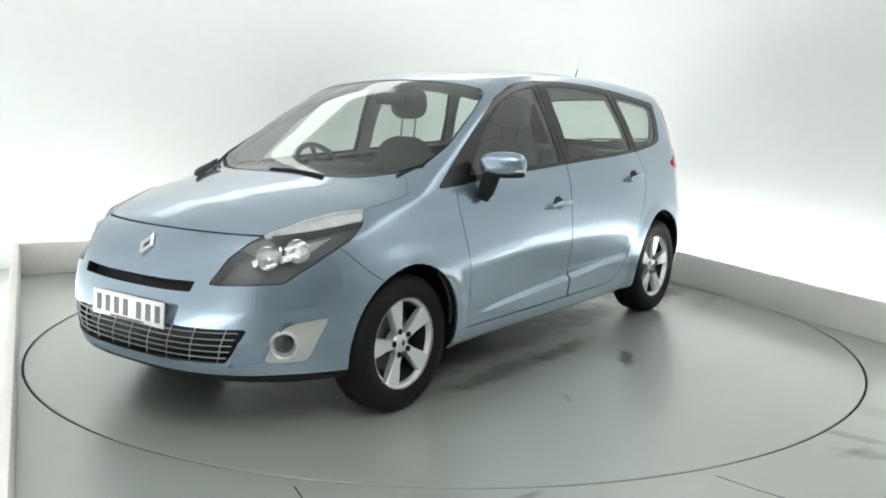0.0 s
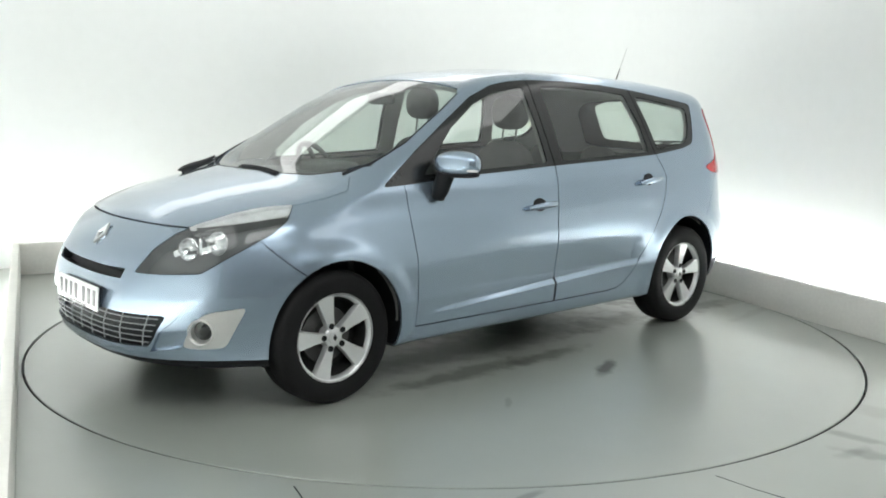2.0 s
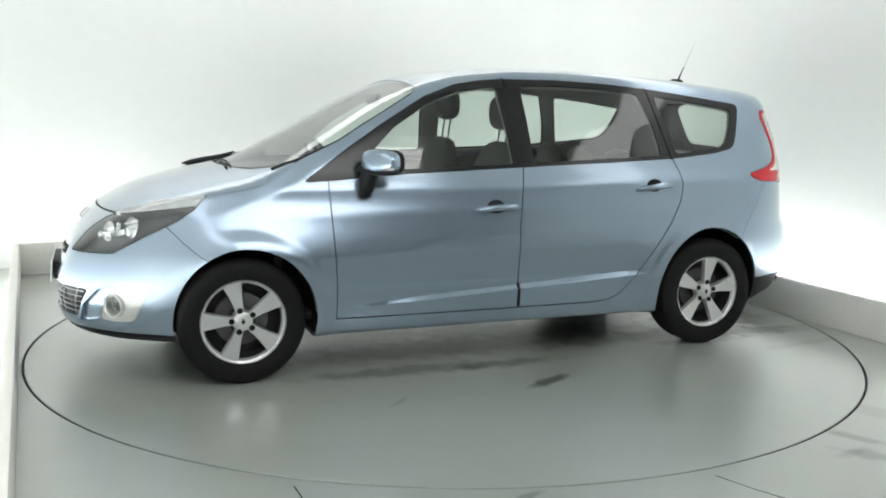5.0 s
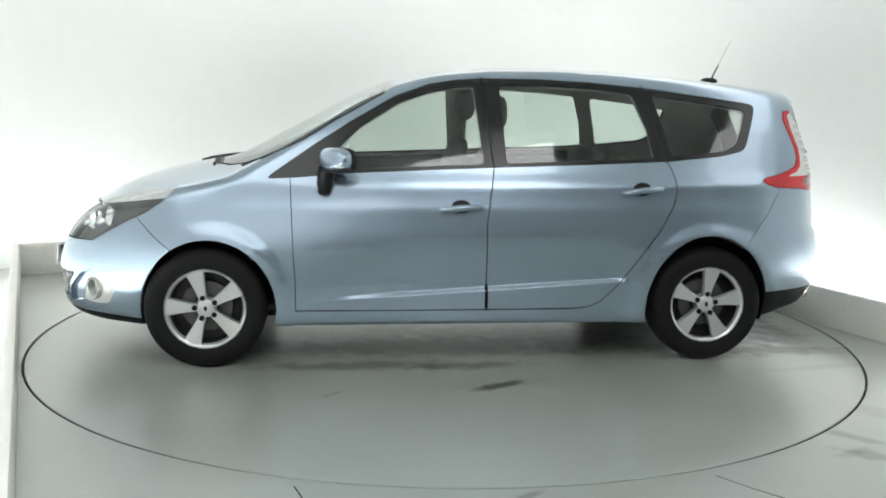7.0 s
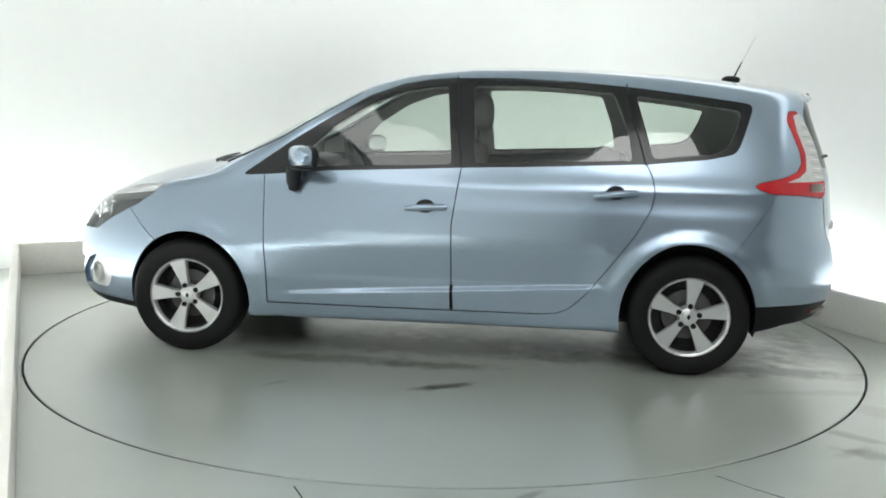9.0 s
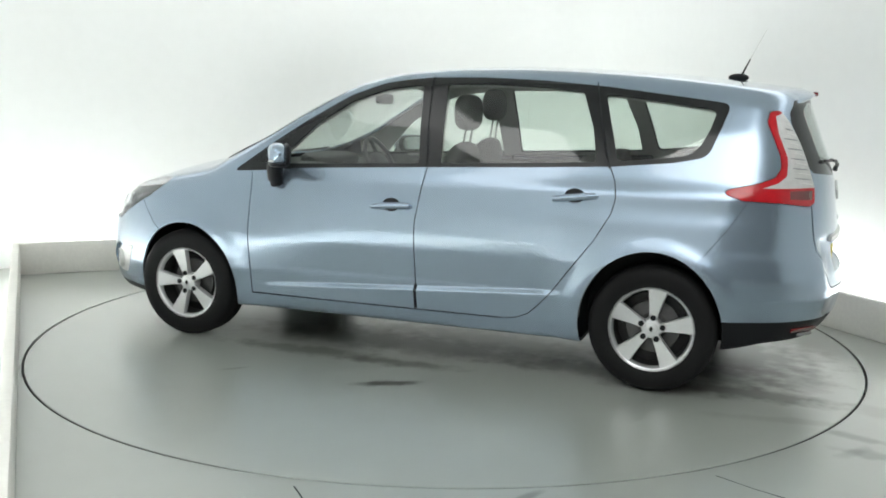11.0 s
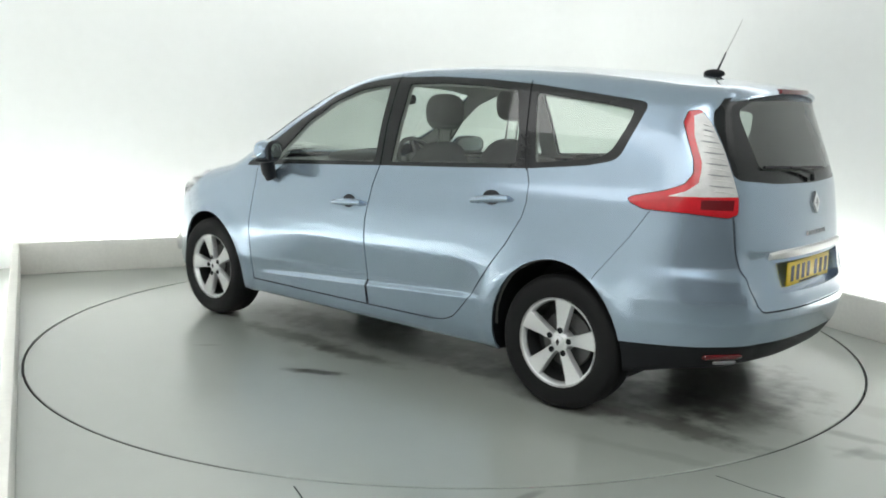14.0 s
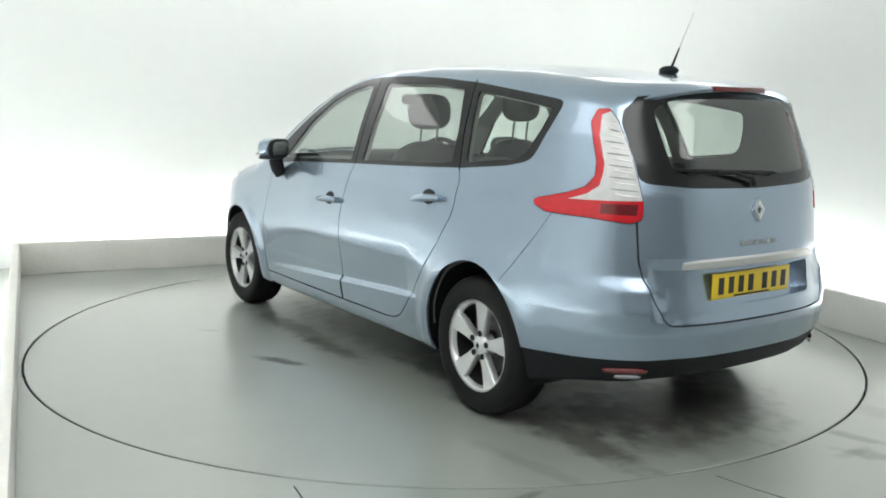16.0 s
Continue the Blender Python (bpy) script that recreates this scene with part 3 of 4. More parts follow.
on_side = lambda c: c.y > .45 and -2.2 < c.x < 2.2
at_front = lambda c: c.x > 1.6
at_rear = lambda c: c.x < -1.7
REGIONS = [  # name, view, outline, where it holds; earlier ones win
    ("arch", SIDE, ARCH_F, lambda c: c.y > .56),
    ("arch", SIDE, ARCH_R, lambda c: c.y > .56),
    ("pane_front", SIDE, PANE_FRONT, on_side),
    ("pane_rear", SIDE, PANE_REAR, on_side),
    ("pane_quarter", SIDE, PANE_QUARTER, on_side),
    ("trim_seam", SIDE, strip([(-.155, 1.075), (-.125, 1.30), (-.105, 1.57)], .007), on_side),
    ("trim_seam_rear", SIDE, strip([(-1.13, 1.11), (-1.075, 1.30), (-1.02, 1.54)], .007), on_side),
    ("trim", SIDE, rounded(DAYLIGHT, .045), on_side),
    ("slot", FRONT, SLOT, at_front),
    ("grille", FRONT, GRILLE, at_front),
    ("seam", FRONT_CORNER, strip(HEADLAMP + HEADLAMP[:1], .004), lambda c: c.x > 1.4 and c.y > .3),
    ("lamp_upper", FRONT_CORNER, LAMP_UPPER, lambda c: False),
    ("headlamp", FRONT_CORNER, HEADLAMP, lambda c: c.x > 1.4 and c.y > .3),
    ("fog_hole", FRONT_CORNER, arch(.7071 * (1.984 - .710), .408, .050, .050, 28), lambda c: c.x > 1.6 and c.y > .4),
    ("fog", FRONT_CORNER, FOG, lambda c: c.x > 1.6 and c.y > .4),
    ("fog_dent", FRONT_CORNER, FOG_DENT, lambda c: c.x > 1.6 and c.y > .4),
    ("seam", REAR_CORNER, strip(TAIL_LAMP + TAIL_LAMP[:1], .004), lambda c: c.x < -1.5 and c.y > .3),
    ("tail_dark", REAR_CORNER, TAIL_DARK, lambda c: c.x < -1.5 and c.y > .3),
    ("tail_clear", REAR_CORNER, TAIL_CLEAR, lambda c: False),
    ("tail_red", REAR_CORNER, TAIL_LAMP, lambda c: c.x < -1.5 and c.y > .3),
    ("rear_view", FRONT, rounded([(-.02, 1.462), (.36, 1.452), (.462, 1.415), (.448, 1.25), (.432, 1.155), (-.02, 1.135)], .04), lambda c: c.x < -1.85),
    ("rear_glass", FRONT, REAR_GLASS, lambda c: c.x < -1.85),
    ("screen", ABOVE, SCREEN_EDGE, lambda c: c.z > 1.0),
    ("cowl", ABOVE, COWL, lambda c: c.z > .97),
    ("notch", SIDE, strip([(-.116, .447), (-.120, .31)], .018), on_side),
    ("seam", SIDE, strip(LINE_A, .005), on_side),
    ("seam", SIDE, strip(LINE_B, .006), on_side),
    ("seam", SIDE, strip(LINE_C, .005), on_side),
    ("seam", SIDE, strip(LINE_SILL, .007), on_side),
    ("seam", SIDE, strip(FRONT_SEAM, .0035), lambda c: c.y > .6),
    ("seam", SIDE, strip(REAR_SEAM, .0025), lambda c: c.y > .6),
    ("seam", FRONT, strip(BONNET_LINE, .006), lambda c: c.x > 1.8),
    ("seam", ABOVE, strip(BONNET_SIDE, .0025), lambda c: c.z > .85 and c.x > 1.1),
    ("seam", FRONT, strip(GATE_LINE, .007), lambda c: c.x < -1.8),
    ("recess", FRONT, GATE_RECESS, lambda c: c.x < -1.9),
    ("valance", SIDE, BLACK_REAR, lambda c: c.x < -1.5),
    ("lip", SIDE, LIP_FRONT, lambda c: c.x > 1.5),
    ("front_door", SIDE, [(.939, 1.03), (.93, .80), (.912, .45), (.912, .309), (-.117, .307), (-.115, .55), (-.112, .78), (-.135, .95), (-.155, 1.085)], on_side),
    ("rear_door", SIDE, [(-.155, 1.085), (-.135, .95), (-.112, .78), (-.115, .55), (-.117, .307)] + LINE_C[::-1], on_side),
    ("gate", FRONT, [(-.02, .541), (.18, .541), (.485, .541), (.51, .548), (.53, .575), (.555, .63), (.585, .72), (.598, .80), (.598, .965), (.56, 1.2), (.575, 1.44), (.50, 1.50), (-.02, 1.52)], lambda c: c.x < -1.85),
]


def cut_body():
    bm = body_grid()
    for name, view, poly, keep in REGIONS:
        test = keep if name not in ("lamp_upper", "tail_clear") else (lambda c: abs(c.x) > 1.4 and c.y > .3)
        knife(bm, view, poly, test)
    for k in (.004, -.004, -.018, -.026):                        # both edges of the ledge on the doors
        line = [(x, .482 - .0594 * (x + .874) + k) for x in (-.95, -.5, 0, .5, .92)]
        knife(bm, SIDE, line + [(x, z - 1e-4) for x, z in line[::-1]], on_side)
    low = [v for v in bm.verts if v.co.y > .7 and .3 < v.co.z < .75 and -1.05 < v.co.x < 1.0]
    q = np.array([v.co[:] for v in low])
    a, b = q[:, 1] - .06, q[:, 1] + .06
    for _ in range(26):
        m = (a + b) / 2
        out = bodyf(q[:, 0], m, q[:, 2]) > 0
        a, b = np.where(out, a, m), np.where(out, m, b)
    for v, y in zip(low, a):
        v.co.y = y
    groups = {}
    lamp_up, tail_cl = [r[2] for r in REGIONS if r[0] == "lamp_upper"][0], [r[2] for r in REGIONS if r[0] == "tail_clear"][0]
    boxes = [(min(p[0] for p in r[2]), max(p[0] for p in r[2]), min(p[1] for p in r[2]), max(p[1] for p in r[2])) for r in REGIONS]
    for f in bm.faces:
        c = f.calc_center_median()
        got = None
        for (name, (e1, e2), poly, keep), (a, b, lo, hi) in zip(REGIONS, boxes):
            u, w = c.dot(e1), c.dot(e2)
            if a <= u <= b and lo <= w <= hi and keep(c) and inside(poly, u, w):
                got = name
                break
        if got == "headlamp" and inside(lamp_up, c.dot(FRONT_CORNER[0]), c.z):
            got = "lamp_upper"
        if got == "tail_red" and inside(tail_cl, c.dot(REAR_CORNER[0]), c.z):
            got = "tail_clear"
        if got == "gate" and c.z > 1.3:
            got = "shell"
        if got is None:
            if f.normal.z < -.75 and c.z < .32:
                got = "underbody"
            elif c.x > 1.5 and c.y > .35 and c.z > 1.5:
                got = "shell"
            elif c.x > 1.0 and c.z > .70 and c.y < np.interp(c.x, [1.19, 1.25, 1.4, 1.54, 1.66, 1.78, 1.925, 1.955], [.70, .765, .757, .744, .682, .630, .572, .553]) and c.z > .851 and c.x > 1.15:
                got = "bonnet"
            elif c.x > 1.36 and (c.x > 1.736 or c.z < np.interp(c.x, [1.55, 1.60, 1.66, 1.735], [.636, .672, .725, .80])):
                got = "front_bumper"
            elif c.x > .93 and c.z < 1.02:
                got = "wing"
            elif c.x < -1.585 and c.z < np.interp(c.x, [-1.80, -1.72, -1.61, -1.585], [.975, .845, .70, .66]) and c.z < .97:
                got = "rear_bumper"
            elif -1.1 < c.x < 1.02 and c.z < .31:
                got = "sill"
            else:
                got = "shell"
        groups.setdefault(got, []).append(f)
    data = {}
    for name, faces in groups.items():
        ids, pts, polys = {}, [], []
        for f in faces:
            q = []
            for w in f.verts:
                if w not in ids:
                    ids[w] = len(pts)
                    pts.append(w.co[:])
                q.append(ids[w])
            polys.append(q)
        data[name] = (np.array(pts), polys)
    bm.free()
    return data


def skin(name, piece, side, material, parent, label="", sink=0.0, flange=.012, flip=False):
    """One panel of the skin: side 1 left, -1 right, 0 both halves in one mesh. Its rim is turned in by the flange."""
    pts0, polys0 = piece
    nor0 = body_normal(pts0)
    verts, norms, faces = [], [], []
    for s in ((1, -1) if side == 0 else (side,)):
        k = np.array([1, s, 1])
        pts, nor = (pts0 - nor0 * sink) * k, nor0 * k
        base = len(verts)
        verts += pts.tolist()
        norms += nor.tolist()
        count = {}
        for q in polys0:
            q = q if s > 0 else q[::-1]
            faces.append([base + i for i in q])
            for a, b in zip(q, q[1:] + q[:1]):
                count[(a, b)] = 1
        if flange:
            for a, b in count:
                if (b, a) in count or (side == 0 and abs(pts[a][1]) < 1e-3 and abs(pts[b][1]) < 1e-3):
                    continue
                pa, pb = pts[a], pts[b]
                out = np.cross(pb - pa, nor[a])
                ln = np.linalg.norm(out)
                if ln < 1e-9:
                    continue
                out /= ln
                i = len(verts)
                verts += [pa.tolist(), pb.tolist(), (pb - nor[b] * flange).tolist(), (pa - nor[a] * flange).tolist()]
                norms += [(out * (1 if flange > 0 else -1)).tolist()] * 4
                faces.append([i + 1, i, i + 3, i + 2])
    me = bpy.data.meshes.new(name)
    me.from_pydata(verts, [], faces)
    me.update()
    me.shade_smooth()
    nv = np.array(norms)
    if flip:
        me.flip_normals()
        nv = -nv
    me.normals_split_custom_set_from_vertices(nv.tolist())
    me.materials.append(material)
    ob = new(name, me)
    ob.parent = parent
    return tagged(ob, label)


def grab(data, names):
    pts, polys = [], []
    for n in names:
        if n in data:
            p, q = data[n]
            polys += [[i + len(pts) for i in f] for f in q]
            pts += p.tolist()
    return np.array(pts), polys


car = empty("car", "light metallic blue seven-seat family car standing on the turntable", "car")
DATA = cut_body()
skin("body_shell", DATA["shell"], 0, PAINT, car, "metallic blue roof, pillars and rear quarters")
skin("bonnet", DATA["bonnet"], 0, PAINT, car)
skin("front_bumper", DATA["front_bumper"], 0, PAINT, car)
skin("rear_bumper", DATA["rear_bumper"], 0, PAINT, car)
TAILGATE = skin("tailgate", DATA["gate"], 0, PAINT, car)
skin("underbody", DATA["underbody"], 0, BLACK, car, "dark underside", flange=0)
skin("panel_gap", DATA["seam"], 0, SEAM, car, "dark gap between the panels", sink=.009, flange=0)
skin("front_lip", DATA["lip"], 0, BLACK, car, "black plastic lip under the bumper", sink=.006)
skin("rear_valance", DATA["valance"], 0, BLACK, car, "black plastic lower rear bumper", sink=.006)
skin("windscreen", DATA["screen"], 0, SCREEN, car, "clear raked windscreen", sink=.004, flange=0)
skin("cowl", DATA["cowl"], 0, BLACK, car, "black plastic scuttle below the windscreen", sink=.014)
RW = skin("rear_window", DATA["rear_view"], 0, REARGLASS, TAILGATE, "tinted rear window", sink=.003, flange=0)
skin("window_border", DATA["rear_glass"], 0, TRIM, RW, "black printed border of the glass", sink=.003, flange=0)
skin("upper_grille", DATA["slot"], 0, BLACK, car, "dark slot under the bonnet edge", sink=.05, flange=-.05)
skin("lower_grille", DATA["grille"], 0, BLACK, car, "dark lower grille opening", sink=.06, flange=-.06)
skin("plate_recess", DATA["recess"], 0, PAINT, TAILGATE, "shallow number plate recess", sink=.045, flange=-.045)
for s in (1, -1):
    skin("front_wing", DATA["wing"], s, PAINT, car)
    skin("sill", DATA["sill"], s, PAINT, car)
    # sunk dark strip for the gap and shaded step between the doors
    skin("door_edge_guard", DATA["notch"], s, SEAM, car, "dark gap at the foot of the doors", sink=.022, flange=-.02)
    fd = skin("front_door", DATA["front_door"], s, PAINT, car)
    rd = skin("rear_door", DATA["rear_door"], s, PAINT, car)
    skin("window_trim", grab(DATA, ["trim"]), s, TRIM, car, "gloss black window surround", sink=.002)
    skin("window_gap", grab(DATA, ["trim_seam"]), s, SEAM, car, sink=.008, flange=0)
    skin("window_gap", grab(DATA, ["trim_seam_rear"]), s, SEAM, car, sink=.008, flange=0)
    skin("window", DATA["pane_front"], s, WINDOW, fd, "clear tinted door glass", sink=.005, flange=0)
    skin("window", DATA["pane_rear"], s, WINDOW, rd, "clear tinted door glass", sink=.005, flange=0)
    skin("quarter_window", DATA["pane_quarter"], s, WINDOW, car, "fixed tinted quarter glass", sink=.005, flange=0)
    hl = skin("headlamp", grab(DATA, ["headlamp"]), s, LAMPDARK, car, "large swept-back headlamp with a dark housing", sink=.055, flange=-.055)
    skin("lens", grab(DATA, ["headlamp", "lamp_upper"]), s, LENS, hl, "clear lens", sink=.002, flange=0)
    skin("lamp_shelf", grab(DATA, ["lamp_upper"]), s, SHELF, hl, "ribbed silver indicator shelf", sink=.014, flange=-.02)
    tl = skin("tail_lamp", grab(DATA, ["tail_red"]), s, RED, car, "boomerang tail lamp with red and clear lenses", sink=-.004)
    skin("clear_lens", grab(DATA, ["tail_clear"]), s, CLEARLENS, tl, "ribbed clear lens", sink=-.004)
    skin("dark_lens", grab(DATA, ["tail_dark"]), s, DARKRED, tl, "dark red lens", sink=-.004)
    fog = skin("fog_panel", grab(DATA, ["fog"]), s, SATIN, car, "satin silver fog lamp panel", sink=.004)
    skin("fog_dent", grab(DATA, ["fog_dent"]), s, PAINT, car, "scooped bumper corner", sink=.022, flange=-.022)


# ---- points on the skin ----
def skin_x(y, z, front=True, out=0.0):
    """The skin at that width and height, at the car's front or rear."""
    a, b = (1.0, 2.6) if front else (-1.2, -2.6)
    for _ in range(40):
        m = (a + b) / 2
        if float(bodyf(np.array(m), np.array(y), np.array(z))) > 0:
            b = m
        else:
            a = m
    p = np.array([[a, y, z]])
    return Vector((p + body_normal(p) * out)[0])


def skin_y(x, z, s=1, out=0.0):
    a, b = .2, 1.2
    for _ in range(40):
        m = (a + b) / 2
        if float(bodyf(np.array(x), np.array(m), np.array(z))) > 0:
            b = m
        else:
            a = m
    p = np.array([[x, a, z]])
    q = (p + body_normal(p) * out)[0]
    return Vector((q[0], s * q[1], q[2]))


def skin_z(x, y, out=0.0):
    a, b = .7, 1.9
    for _ in range(40):
        m = (a + b) / 2
        if float(bodyf(np.array(x), np.array(y), np.array(m))) > 0:
            b = m
        else:
            a = m
    p = np.array([[x, y, a]])
    return Vector((p + body_normal(p) * out)[0])


def frame_at(p, normal, up=Vector((0, 0, 1))):
    """A pose at p whose z axis is the normal and whose y axis leans to up."""
    z = Vector(normal).normalized()
    x = up.cross(z).normalized()
    y = z.cross(x)
    m = Matrix((x, y, z)).transposed().to_4x4()
    m.translation = p
    return m


def normal_at(p):
    q = np.array([[p[0], abs(p[1]), p[2]]])
    n = body_normal(q)[0]
    return Vector((n[0], n[1] * (1 if p[1] >= 0 else -1), n[2]))


# ---- wheels ----
def make_wheel(x, s, turn):
    """An alloy wheel on its tyre; s is 1 on the left of the car."""
    cy, cz, rt = .772, .322, .322
    face = Matrix.Translation((x, s * cy, cz)) @ Matrix.Rotation(radians(-90 * s), 4, "X")   # local z points outwards
    bm = bmesh.new()
    lathe(bm, [(.205, -.09), (.225, -.098), (.262, -.104), (.29, -.101), (.308, -.092), (.318, -.075), (.322, -.05), (.322, -.004), (.319, -.002), (.319, .002), (.322, .004),
               (.322, .05), (.318, .075), (.308, .092), (.29, .101), (.262, .104), (.225, .098), (.208, .09), (.204, .08)], 72, face)
    wheel = part("wheel", bm, RUBBER, car, "black tyre on a silver five-spoke alloy rim")
    bm = bmesh.new()
    lathe(bm, [(.192, .060), (.194, .068), (.200, .084), (.203, .088), (.209, .090), (.213, .093), (.2155, .089), (.2155, .08)], 72, face)
    part("rim", bm, ALLOY, wheel, "silver alloy rim")
    # barrel and backing plate are coloured dark for the shade between the spokes
    bm = bmesh.new()
    lathe(bm, [(.186, -.08), (.188, .03), (.190, .066)], 72, face)
    part("rim_barrel", bm, DARKMETAL, wheel, "inner barrel, darkened for the shade behind the spokes")
    bm = bmesh.new()
    lathe(bm, [(.0, .0), (.065, .0), (.07, .005), (.135, .006), (.137, .0), (.137, -.012)], 48, face)
    part("brake_disc", bm, STEEL, wheel, "worn steel brake disc")
    bm = bmesh.new()
    lathe(bm, [(.0, -.03), (.192, -.03)], 48, face)
    part("backing_plate", bm, DARKMETAL, wheel)
    for k in range(5):
        a = radians(turn + 72 * k)
        spoke = face @ Matrix.Rotation(a, 4, "Z")
        bm = bmesh.new()
        rows = []
        for r, w, h, d in ((.028, .019, .072, .03), (.06, .0215, .076, .035), (.10, .027, .078, .035), (.15, .038, .082, .035), (.185, .046, .085, .03), (.204, .049, .087, .02)):
            rows.append([bm.verts.new(spoke @ Vector(q)) for q in ((r, -w, h - d), (r, -w, h - .006), (r, -w * .9, h), (r, 0, h), (r, w * .9, h), (r, w, h - .006), (r, w, h - d))])
        for p, q in zip(rows, rows[1:]):
            for i in range(6):
                bm.faces.new((p[i], q[i], q[i + 1], p[i + 1]))
        bm.faces.new(rows[0])
        bm.faces.new(rows[-1][::-1])
        bmesh.ops.recalc_face_normals(bm, faces=bm.faces)
        part("spoke", bm, ALLOY, wheel, "flared silver spoke")
        bm = bmesh.new()
        hole = face @ Matrix.Rotation(a, 4, "Z") @ Matrix.Translation((.057, 0, .0))
        lathe(bm, [(.0145, .070), (.0145, .0795), (.0125, .0800), (.0105, .0785), (.0, .0785)], 16, hole)
        part("wheel_bolt", bm, BLACK, wheel, "dark recessed wheel bolt")
    bm = bmesh.new()
    lathe(bm, [(.054, .02), (.053, .058), (.049, .069), (.042, .0745), (.032, .0765), (.030, .081), (.026, .083), (.0, .084)], 40, face)
    part("hub_cap", bm, ALLOY, wheel, "round silver hub cap")
    bm = bmesh.new()
    plate_of(bm, [(0, .017), (.011, 0), (0, -.017), (-.011, 0)], .0015, face @ Matrix.Translation((0, 0, .084)))
    part("hub_badge", bm, DARKMETAL, wheel, "small lozenge badge", smooth=False)


def make_liner(x, s, r, rz):
    """The dark well above a wheel, and its inner wall."""
    bm = bmesh.new()
    n = 30
    ring = []
    for k in range(n + 1):
        a = math.pi * (-.08 + 1.16 * k / n)
        px, pz = x + r * math.cos(a), .318 + rz * math.sin(a)
        yo = skin_y(px, max(pz, .24)).y - .018
        ring.append([bm.verts.new((px, s * y, pz)) for y in (yo, yo - .05, .56, .545)])
    for p, q in zip(ring, ring[1:]):
        for i in range(3):
            f = (p[i], p[i + 1], q[i + 1], q[i])
            bm.faces.new(f if s < 0 else f[::-1])
    inner = bm.verts.new((x, s * .545, .318))
    for p, q in zip(ring, ring[1:]):
        bm.faces.new((p[3], q[3], inner))
    part("wheel_arch_liner", bm, BLACK, car, "black wheel arch liner")


for s in (1, -1):
    make_wheel(1.385, s, 69 if s > 0 else 40)
    make_wheel(-1.385, s, 119 if s > 0 else 20)
    make_liner(1.368, s, .372, .392)
    make_liner(-1.372, s, .372, .416)

# ---- cabin ----
def lining(name, groups, test, material, depth, label):
    pts, polys = grab(DATA, groups)
    cen = [pts[q].mean(0) for q in polys]
    polys = [q for q, c in zip(polys, cen) if test(c)]
    skin(name, (pts, polys), 0, material, car, label, sink=depth, flange=0, flip=True)


lining("headlining", ["shell", "gate", "trim", "trim_seam", "trim_seam_rear", "tail_red", "tail_clear", "seam"], lambda c: c[2] > 1.06 and c[0] < 1.0, LINING, .035, "grey cloth headlining and pillar covers")
lining("door_card", ["shell", "front_door", "rear_door", "seam", "trim", "gate", "recess", "tail_red", "tail_clear", "tail_dark", "wing"], lambda c: .34 < c[2] <= 1.06 and c[0] < 1.15, CARD, .05, "dark plastic door cards and side trim")


def blob(bm, c, size, m=None, p=3.5, seg=20):
    """A padded rounded block: a superellipsoid."""
    m = m or Matrix()
    rows = []
    sp = lambda v: math.copysign(abs(v) ** (2 / p), v)
    for i in range(seg // 2 + 1):
        el = -math.pi / 2 + math.pi * i / (seg // 2)
        rows.append([bm.verts.new(m @ Vector((c[0] + size[0] / 2 * sp(math.cos(el)) * sp(math.cos(2 * math.pi * k / seg)),
                                             c[1] + size[1] / 2 * sp(math.cos(el)) * sp(math.sin(2 * math.pi * k / seg)), c[2] + size[2] / 2 * sp(math.sin(el))))) for k in range(seg)])
    for a, b in zip(rows, rows[1:]):
        for k in range(seg):
            bm.faces.new((a[k], a[(k + 1) % seg], b[(k + 1) % seg], b[k]))
    bmesh.ops.remove_doubles(bm, verts=bm.verts, dist=1e-5)
    return bm


def make_seat(name, x, y, top, head, width=.50, lean=16):
    """x is the foot of the backrest, top its upper edge, head the middle of the headrest."""
    seat = part(name, blob(bmesh.new(), (x + .24, y, .58), (.56, width, .18)), FABRIC, car, "dark grey cloth seat with a raised headrest")
    h = top - .52
    m = Matrix.Translation((x, y, .52)) @ Matrix.Rotation(radians(-lean), 4, "Y")
    part("backrest", blob(bmesh.new(), (0, 0, h / 2 / math.cos(radians(lean))), (.15, width, h / math.cos(radians(lean)) + .03), m, 3.0, 28), FABRIC, seat)
    bx = x - math.tan(radians(lean)) * (head - .52) + .045
    part("headrest", blob(bmesh.new(), (bx, y, head), (.13, .27, .205), None, 2.8), FABRIC, seat)
    for d in (-.055, .055):
        part("headrest_post", tube(bmesh.new(), [(bx - .01, y + d, head - .06), (bx + .02, y + d, top - .05)], .006), STEEL, seat)


make_seat("front_seat", -.03, .37, 1.185, 1.37)
make_seat("front_seat", .06, -.37, 1.185, 1.415)
for y in (.46, 0, -.46):
    make_seat("rear_seat", -.88, y, 1.0, 1.055, .44, 14)
part("dashboard", blob(bmesh.new(), (1.0, 0, .87), (.62, 1.42, .34), None, 5, 36), DASH, car, "dark grey dashboard")
part("instrument_hood", blob(bmesh.new(), (.86, 0, 1.045), (.30, .46, .10), None, 3, 24), DASH, car, "raised central instrument hood")
part("centre_console", box(bmesh.new(), (.15, -.13, .36), (.80, .13, .82), .04), DASH, car)
part("bulkhead", box(bmesh.new(), (1.16, -.70, .3), (1.20, .70, .98), .01), DASH, car)
part("cabin_floor", box(bmesh.new(), (-1.0, -.68, .27), (1.15, .68, .31), .01), DASH, car, "dark carpeted floor")
part("load_floor", box(bmesh.new(), (-1.98, -.50, .36), (-1.0, .50, .62), .02), DASH, car, "dark carpeted load floor")
bm = bmesh.new()
tilt = Matrix.Translation((.66, -.37, 1.005)) @ Matrix.Rotation(radians(-62), 4, "Y")
